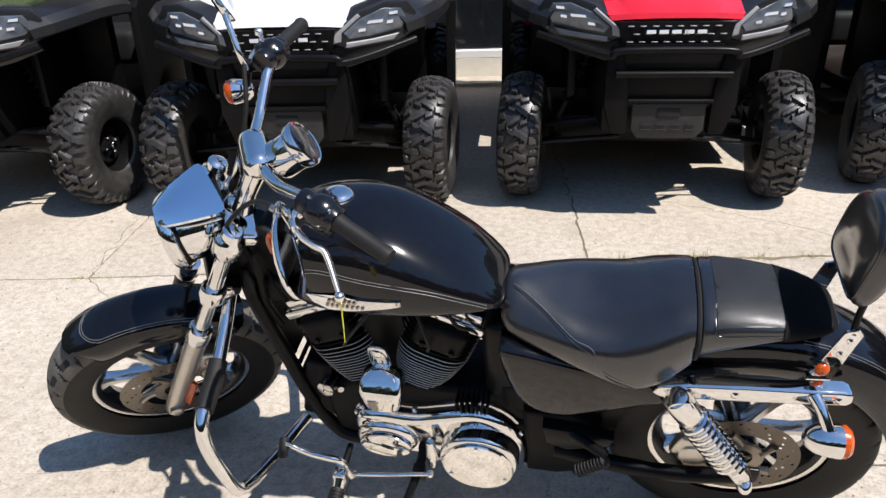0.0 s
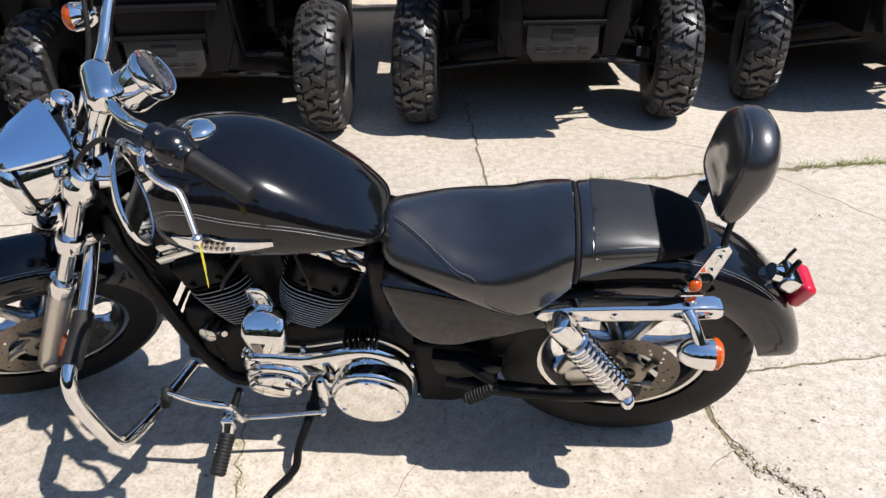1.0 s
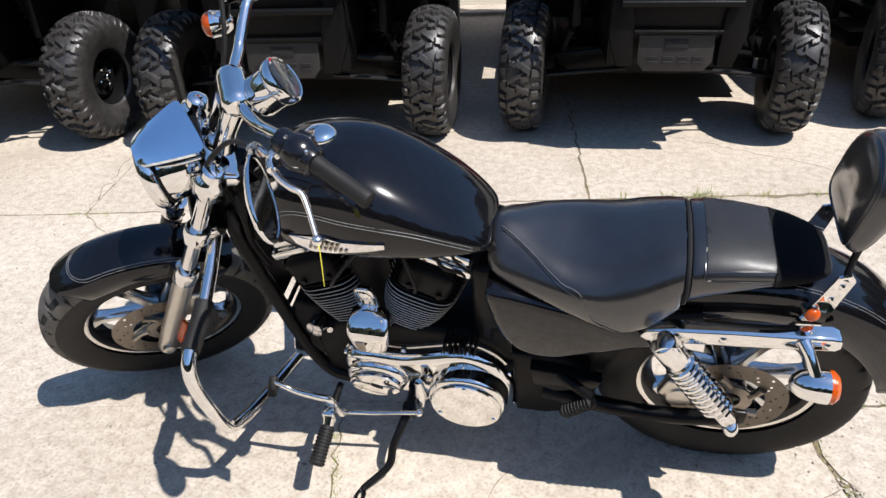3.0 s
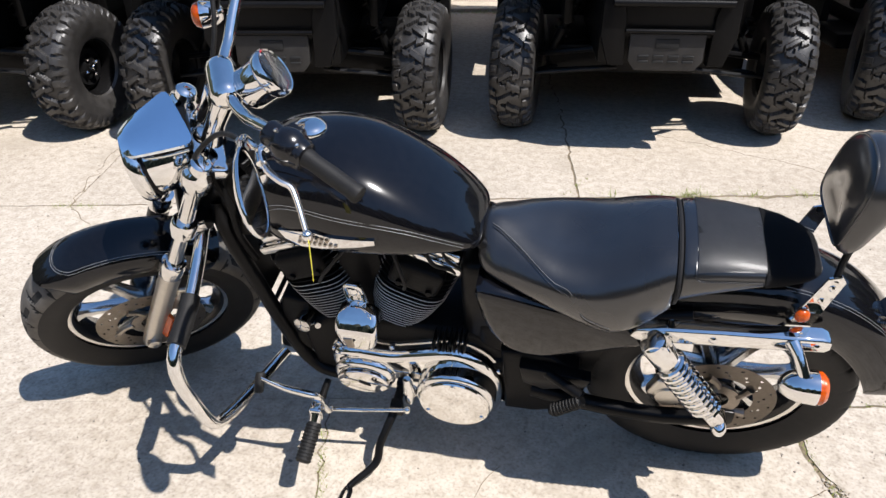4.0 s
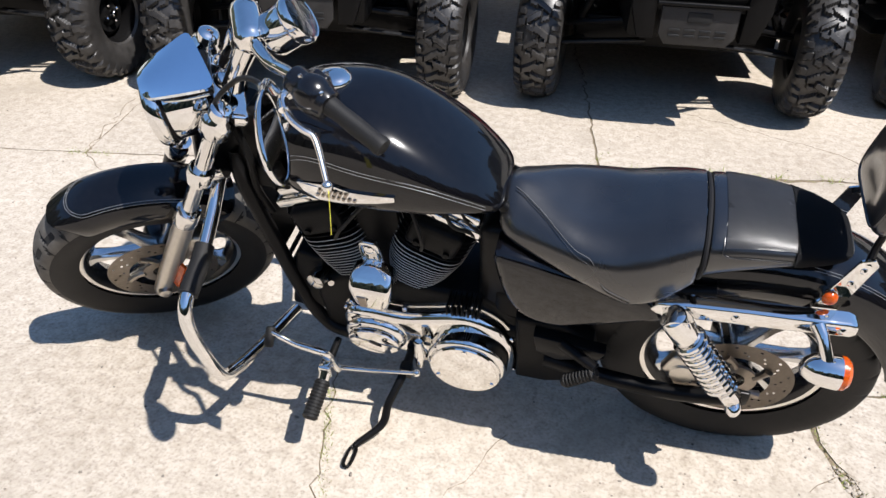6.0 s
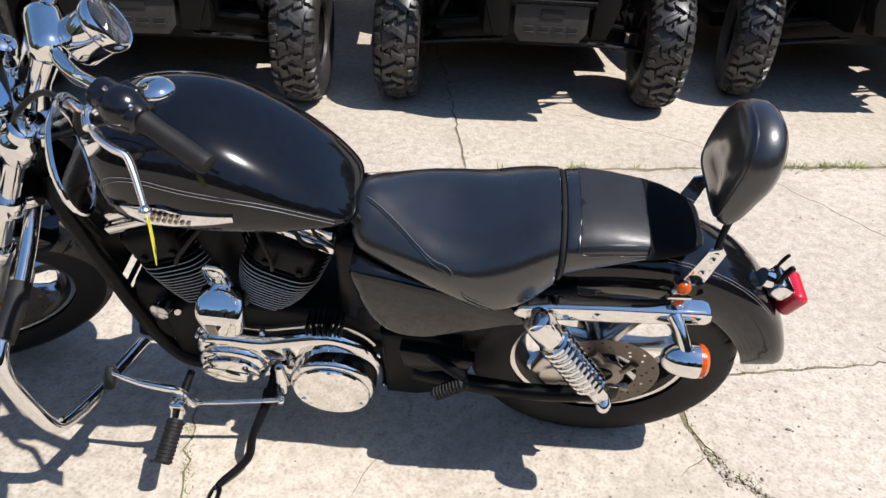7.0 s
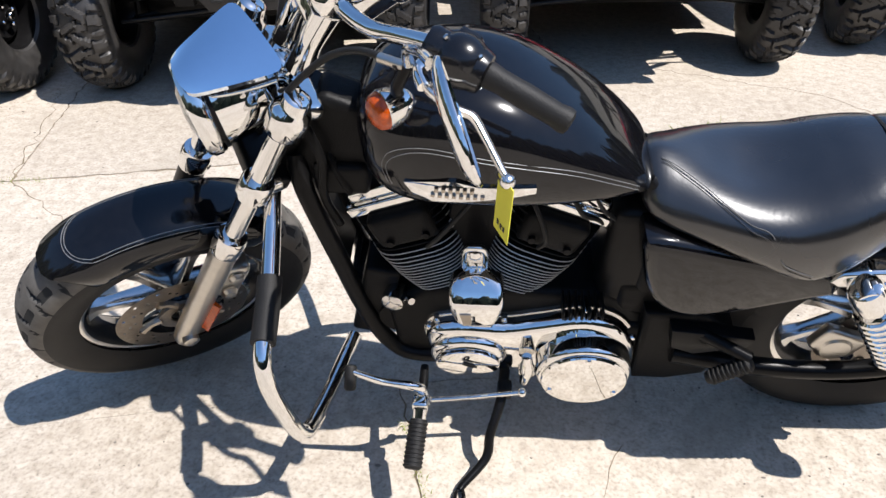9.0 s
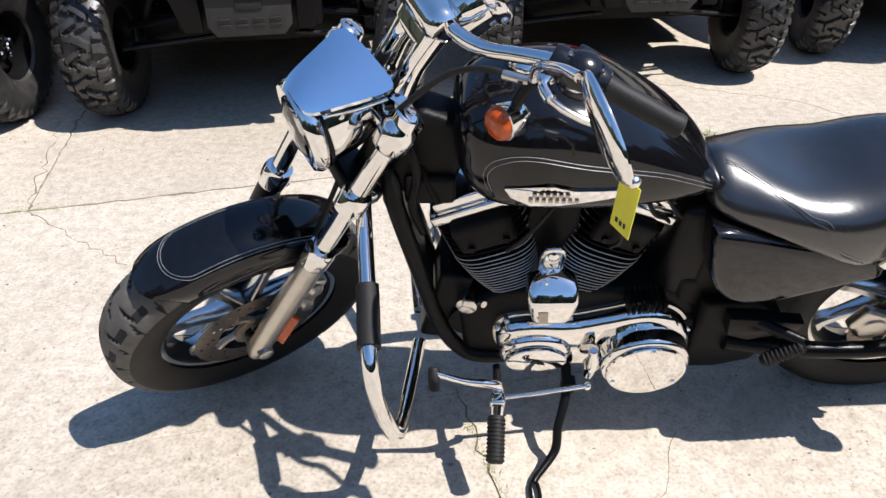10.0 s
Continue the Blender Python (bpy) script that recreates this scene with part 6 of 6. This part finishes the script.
def utility_vehicle(label, m, hood_mat, steer=0.0, track=0.695):
    v = thing("utility_vehicle", label, "utility vehicle", m, group="parked utility vehicles")
    # wheels: x across, front faces -y
    for sx in (-1, 1):
        for yy, st in ((0.0, steer), (1.95, 0.0)):
            w = mesh_child("wheel", RIM_MESH, v, Matrix.Translation((sx * track, yy, 0.343)) @ Matrix.Rotation(radians(st), 4, "Z") @ Matrix.Scale(-sx, 4, (1, 0, 0)), "black steel wheel")
            t = mesh_child("tyre", TYRE_MESH, w, Matrix.Rotation(0.37 * (sx + 2 + yy), 4, "X"), "knobbly off-road tyre")
            mesh_child("hub_cap", HUB_MESH, w, Matrix.Identity(4), "bright metal hub cap")
            for k in range(4):
                mesh_child("lug_nut", NUT_MESH, w, Matrix.Rotation(math.pi / 2 * k + 0.4, 4, "X"), "chrome lug nut")
    # hood: a sloped panel, narrow at the nose
    bm = bmesh.new()
    rows = []
    for y, z, w in ((-0.395, 1.012, 0.300), (-0.385, 1.036, 0.312), (-0.30, 1.062, 0.36), (-0.20, 1.09, 0.43), (-0.08, 1.12, 0.52), (0.05, 1.145, 0.58), (0.42, 1.19, 0.62)):
        rows.append([(x * w, y - 0.02 * (1 - x * x), z + 0.012 * (1 - abs(x) ** 2.5) + (0.014 if abs(x) < 0.62 and y > -0.35 else 0)) for x in (-1, -0.85, -0.64, -0.6, -0.3, 0, 0.3, 0.6, 0.64, 0.85, 1)])
    shell(bm, rows, 0.02)
    part("hood", bm, hood_mat, v, angle=30)
    # headlamps in swept-back chamfered surrounds
    for sx in (-1, 1):
        sweep = Matrix.Translation((sx * 0.235, -0.425, 0)) @ Matrix.Rotation(radians(sx * 27), 4, "Z")
        hb = bmesh.new()
        plate(hb, [(sx * 0.012, 0.985), (sx * 0.16, 1.085), (sx * 0.30, 1.125), (sx * 0.415, 1.115), (sx * 0.465, 1.05), (sx * 0.455, 0.965), (sx * 0.36, 0.925), (sx * 0.10, 0.905), (sx * 0.02, 0.93)], 0.0, 0.14, 0.018, 2, m=sweep)
        lamp = part("headlamp", hb, SHELL_PLASTIC, v, "angular headlamp in a black surround", angle=25)
        le = bmesh.new()
        plate(le, [(sx * 0.075, 0.985), (sx * 0.16, 1.045), (sx * 0.28, 1.085), (sx * 0.375, 1.08), (sx * 0.405, 1.03), (sx * 0.37, 0.985), (sx * 0.20, 0.96), (sx * 0.10, 0.955)], -0.008, 0.02, 0.006, 2, m=sweep)
        part("lens", le, LAMP_GLASS, lamp, "dark glossy lamp lens")
        for lx, lz, lw in ((0.33, 1.058, 0.026), (0.235, 1.024, 0.044), (0.31, 1.018, 0.020), (0.165, 0.990, 0.022)):
            rf = bmesh.new()
            plate(rf, [(sx * (lx - lw), lz - 0.006), (sx * (lx - lw * 0.8), lz + 0.010), (sx * (lx + lw), lz + 0.013), (sx * (lx + lw * 0.9), lz - 0.004)], -0.012, -0.004, 0.002, 1, m=sweep)
            part("reflector", rf, BRIGHT_CHROME, lamp, "bright reflector strip")
        for tri_ in (((0.02, 0.94), (0.025, 0.978), (0.15, 1.068), (0.165, 1.055), (0.065, 0.985), (0.06, 0.945)), ((0.08, 0.915), (0.085, 0.940), (0.22, 0.948), (0.36, 0.965), (0.33, 0.935))):
            tr = bmesh.new()
            plate(tr, [(sx * x_, z_) for x_, z_ in tri_], -0.009, 0.012, 0.004, 1, m=sweep)
            part("lamp_trim", tr, LAMP_TRIM, lamp, "grey trim strip")
        # cheek below the lamp, down to the bumper
        ck = bmesh.new()
        plate(ck, [(sx * 0.01, 0.925), (sx * 0.40, 0.955), (sx * 0.435, 0.90), (sx * 0.30, 0.855), (sx * 0.02, 0.80)], 0.03, 0.12, 0.012, 2, m=sweep)
        part("cheek_panel", ck, SHELL_PLASTIC, v, angle=25)
        # wing over the wheel, from the lamp back to the door
        fl = bmesh.new()
        rows = []
        for y_, lift, out in ((-0.27, -0.02, 0.60), (-0.20, 0.0, 0.685), (-0.08, 0.02, 0.755), (0.06, 0.03, 0.785), (0.22, 0.03, 0.795), (0.42, 0.02, 0.80), (0.54, 0.0, 0.80)):
            rows.append([(sx * 0.42, y_ - 0.01, 1.085 + lift), (sx * (out - 0.12), y_, 1.09 + lift), (sx * (out - 0.04), y_, 1.065 + lift), (sx * (out - 0.008), y_ + 0.005, 1.03 + lift), (sx * out, y_ + 0.01, 0.985 + lift), (sx * (out - 0.02), y_ + 0.015, 0.972 + lift)])
        shell(fl, rows, 0.016)
        part("fender_flare", fl, SHELL_PLASTIC, v, "black plastic wing", angle=20)
        # suspension arms, damper, lamp-side bar
        su = bmesh.new()
        for z0, z1 in ((0.36, 0.30), (0.47, 0.40)):
            tube(su, [(sx * 0.20, -0.10, z0), (sx * 0.58, 0.0, z1)], 0.016, 8, 1)
            tube(su, [(sx * 0.20, 0.18, z0), (sx * 0.58, 0.02, z1)], 0.016, 8, 1)
        part("suspension_arm", su, BLACK_METAL, v)
        ti = bmesh.new()
        tube(ti, [(sx * 0.18, -0.16, 0.38), (sx * 0.60, -0.12, 0.33)], 0.009, 8, 1)
        part("tie_rod", ti, PLASTIC_DULL, v, "dark steel steering rod")
        dm = bmesh.new()
        p, q = Vector((sx * 0.34, 0.05, 0.80)), Vector((sx * 0.52, 0.03, 0.40))
        mm, length = between(p, q)
        tube(dm, [p, q], 0.022, 12, 1)
        tube(dm, [mm @ Vector((0.04 * math.cos(k * 0.6), 0.04 * math.sin(k * 0.6), 0.03 + k * 0.0042)) for k in range(72)], 0.006, 6, 1)
        part("damper", dm, BLACK_METAL, v)
    # grille with mesh bars and a plain badge
    gr = bmesh.new()
    plate(gr, [(-0.27, 1.010), (0.27, 1.010), (0.25, 0.905), (0.20, 0.875), (-0.20, 0.875), (-0.25, 0.905)], -0.425, -0.36, 0.006)
    grille = part("grille", gr, PLASTIC, v, "black honeycomb grille")
    for r_ in range(3):
        for k in range(8):
            ce = bmesh.new()
            x = -0.21 + k * 0.057 + (0.028 if r_ % 2 else 0)
            if x < 0.23:
                box(ce, (0.030, 0.010, 0.005), Matrix.Translation((x, -0.428, 0.990 - r_ * 0.036)), 0.002, 1)
                part("grille_bar", ce, LAMP_TRIM, grille)
            else:
                ce.free()
    for k in range(5):
        ba = bmesh.new()
        box(ba, (0.046, 0.008, 0.020), Matrix.Translation((-0.116 + k * 0.058, -0.434, 0.965)), 0.002, 1)
        part("badge", ba, BRIGHT_CHROME, grille, "silver badge bar")
    # bumper: tubes, upright plates and a skid plate
    bu = bmesh.new()
    tube(bu, [(-0.64, -0.30, 0.94), (-0.43, -0.41, 0.885), (-0.29, -0.47, 0.86), (-0.24, -0.475, 0.885), (0.24, -0.475, 0.885), (0.29, -0.47, 0.86), (0.43, -0.41, 0.885), (0.64, -0.30, 0.94)], 0.018, 12, 5)
    bumper = part("bumper", bu, BLACK_METAL, v, "black tubular bumper")
    for bx, by, bz, br in ((0.27, -0.475, 0.775, 0.017), (0.20, -0.465, 0.645, 0.010)):
        bu = bmesh.new()
        tube(bu, [(-bx, by, bz), (bx, by, bz)], br, 12, 1)
        part("cross_bar", bu, BLACK_METAL, bumper)
    for sx in (-1, 1):
        bu = bmesh.new()
        plate(bu, [(sx * 0.31, 0.87), (sx * 0.235, 0.87), (sx * 0.20, 0.70), (sx * 0.195, 0.48), (sx * 0.27, 0.48), (sx * 0.315, 0.62)], -0.46, -0.39, 0.008)
        part("side_plate", bu, PLASTIC, bumper)
    bu = bmesh.new()
    box(bu, (0.46, 0.03, 0.30), Matrix.Translation((0, -0.425, 0.76)), 0.006)
    part("back_plate", bu, PLASTIC, bumper)
    sk = bmesh.new()
    plate(sk, [(-0.175, 0.63), (0.175, 0.63), (0.175, 0.50), (0.14, 0.455), (-0.14, 0.455), (-0.175, 0.50)], -0.455, -0.43, 0.006)
    skid = part("skid_plate", sk, SKID, v, "dusty grey-black front skid plate")
    # slots are thin raised blocks; their black imitates the shade in openings
    sl = bmesh.new()
    box(sl, (0.11, 0.006, 0.045), Matrix.Translation((0, -0.457, 0.585)), 0.004)
    part("slot", sl, GROOVE, skid, "dark block standing in for a shaded slot")
    for k in range(4):
        for r_ in range(2):
            sl = bmesh.new()
            box(sl, (0.05, 0.006, 0.012), Matrix.Translation((-0.105 + k * 0.07, -0.457, 0.525 - r_ * 0.026)), 0.002, 1)
            part("slot", sl, GROOVE, skid)
    # body, floor pan, cab, bed
    # the tray and wide floors are unseen, added to darken the ground beneath
    for kind_, size_, at_ in (("front_frame", (0.62, 0.85, 0.42), (0, 0.08, 0.66)), ("floor_pan", (1.06, 2.3, 0.16), (0, 1.2, 0.36)), ("cab_floor", (1.46, 1.12, 0.10), (0, 0.99, 0.31)),
                              ("shade_tray", (0.50, 0.70, 0.10), (0, 0.12, 0.47)), ("bulkhead", (1.30, 0.10, 0.62), (0, 0.52, 0.80))):
        bo = bmesh.new()
        box(bo, size_, Matrix.Translation(at_), 0.03)
        part(kind_, bo, PLASTIC, v)
    for sx in (-1, 1):
        dr = bmesh.new()
        plate(dr, [(0.50, 0.42), (0.50, 1.02), (0.62, 1.10), (1.55, 1.12), (2.55, 1.08), (2.55, 0.78), (2.30, 0.72), (1.55, 0.70), (1.50, 0.40)], 0.0, 0.05, 0.006, m=Matrix.Translation((sx * 0.80 + 0.025, 0, 0)) @ Matrix.Rotation(radians(90), 4, "Z"))
        part("side_panel", dr, PLASTIC, v, "black side panel")
        wh = bmesh.new()
        box(wh, (0.05, 0.55, 0.40), Matrix.Translation((sx * 0.44, 0.25, 0.76)), 0.02)
        part("wheel_house", wh, PLASTIC, v)
    se = bmesh.new()
    box(se, (1.2, 0.5, 0.22), Matrix.Translation((0, 1.15, 0.72)), 0.05, 3)
    box(se, (1.2, 0.16, 0.6), Matrix.Translation((0, 1.43, 1.0)) @ Matrix.Rotation(radians(-10), 4, "X"), 0.05, 3)
    part("bench_seat", se, TEXTILE, v, "black bench seat")
    be = bmesh.new()
    box(be, (1.36, 0.95, 0.32), Matrix.Translation((0, 2.05, 0.86)), 0.03)
    part("cargo_bed", be, hood_mat, v, "coloured cargo bed")
    ca = bmesh.new()
    for sx in (-1, 1):
        tube(ca, [(sx * 0.62, 0.46, 1.05), (sx * 0.60, 0.80, 1.72), (sx * 0.58, 0.95, 1.86), (sx * 0.58, 1.55, 1.88), (sx * 0.64, 1.62, 1.0)], 0.026, 10, 5)
    tube(ca, [(-0.58, 0.95, 1.86), (0.58, 0.95, 1.86)], 0.024, 10, 1)
    tube(ca, [(-0.58, 1.55, 1.88), (0.58, 1.55, 1.88)], 0.024, 10, 1)
    part("roll_cage", ca, BLACK_METAL, v, "black tubular roll cage")
    ro = bmesh.new()
    box(ro, (1.36, 1.15, 0.03), Matrix.Translation((0, 1.22, 1.915)), 0.012)
    part("roof", ro, PLASTIC, v, "black roof panel")
    return v


def stood(x, y, yaw):
    return pose(x, y, 0, 0, 0, yaw)


utility_vehicle("red utility vehicle with black bumper and knobbly tyres", stood(0.555, 2.48, 9), HOOD_RED, -7.0)
utility_vehicle("white utility vehicle with black bumper and knobbly tyres", stood(-1.29, 2.03, 13), HOOD_WHITE, -8.0)
utility_vehicle("olive green utility vehicle with its wheels turned", stood(-3.11, 1.60, 14), HOOD_GREEN, -13.0)
utility_vehicle("dark red utility vehicle in deep shade", stood(2.48, 3.10, 13), HOOD_RED, -20.0)
utility_vehicle("dark olive utility vehicle at the end of the row", stood(4.15, 3.75, 20), HOOD_GREEN)

# ---- shop front behind the row ----
SHOP = pose(-1.45, 5.12, 0, 0, 0, 15)
wall = thing("wall_back", "cream shop wall with white framed dark windows", "wall", SHOP, kind="structure")
wb = bmesh.new()
for x0, x1, z0, z1 in ((-9, -3.3, 0, 3.4), (3.3, 10, 0, 3.4), (-3.3, 3.3, 2.4, 3.4), (-3.3, 3.3, 0, 0.20)):
    box(wb, (x1 - x0, 0.2, z1 - z0), Matrix.Translation(((x0 + x1) / 2, 0.1, (z0 + z1) / 2)), 0)
part("masonry", wb, WALL_PAINT, wall, smooth=False)
for k in range(6):
    x = -2.75 + 1.1 * k
    fr = bmesh.new()
    for dx in (-0.52, 0.52):
        box(fr, (0.07, 0.09, 2.195), Matrix.Translation((x + dx, 0.05, 1.3005)), 0.006)
    for z in (0.238, 2.363):
        box(fr, (0.97, 0.09, 0.07), Matrix.Translation((x, 0.05, z)), 0.006)
    wf = part("window_frame", fr, FRAME_WHITE, wall, "white painted window frame", smooth=False)
    pa = bmesh.new()
    box(pa, (0.97, 0.012, 2.06), Matrix.Translation((x, 0.08, 1.30)), 0)
    part("pane", pa, DARK_GLASS, wf, "dark glass pane", smooth=False)
step = bmesh.new()
box(step, (19, 0.30, 0.03), Matrix.Translation((0.5, -0.151, 0.015)), 0.006)
tagged(part("doorstep", step, CONCRETE, smooth=False), "low concrete kerb along the shop front", "kerb", kind="structure").matrix_basis = SHOP

# ---- unseen tree ring all round, added to cut low sky light and darken reflections ----
tl_bm = bmesh.new()
rnd = random.Random(3)
for k in range(420):
    a = 2 * math.pi * k / 420 + rnd.uniform(-0.01, 0.01)
    r = rnd.uniform(26, 36)
    h = rnd.uniform(8.0, 12.5) * (1.0 + 0.4 * noise.noise((math.cos(a) * 3, math.sin(a) * 3, 0)))
    c = Vector((r * math.cos(a), r * math.sin(a), h * 0.45))
    t = bmesh.new()
    bmesh.ops.create_icosphere(t, subdivisions=2, radius=1.0)
    for v_ in t.verts:
        v_.co *= 1.0 + 0.35 * noise.noise(v_.co * 2.1 + Vector((k, 0, 0)))
    merge(tl_bm, t, Matrix.Translation(c) @ Matrix.Diagonal((rnd.uniform(1.2, 2.4), rnd.uniform(1.2, 2.4), h * 0.6, 1)))
tagged(part("backdrop", tl_bm, material("unseen_foliage", (0.030, 0.038, 0.022), 0.9, vary=0.5, grain=3), smooth=False), "unseen dark tree ring added to block low sky light", "trees", kind="structure")
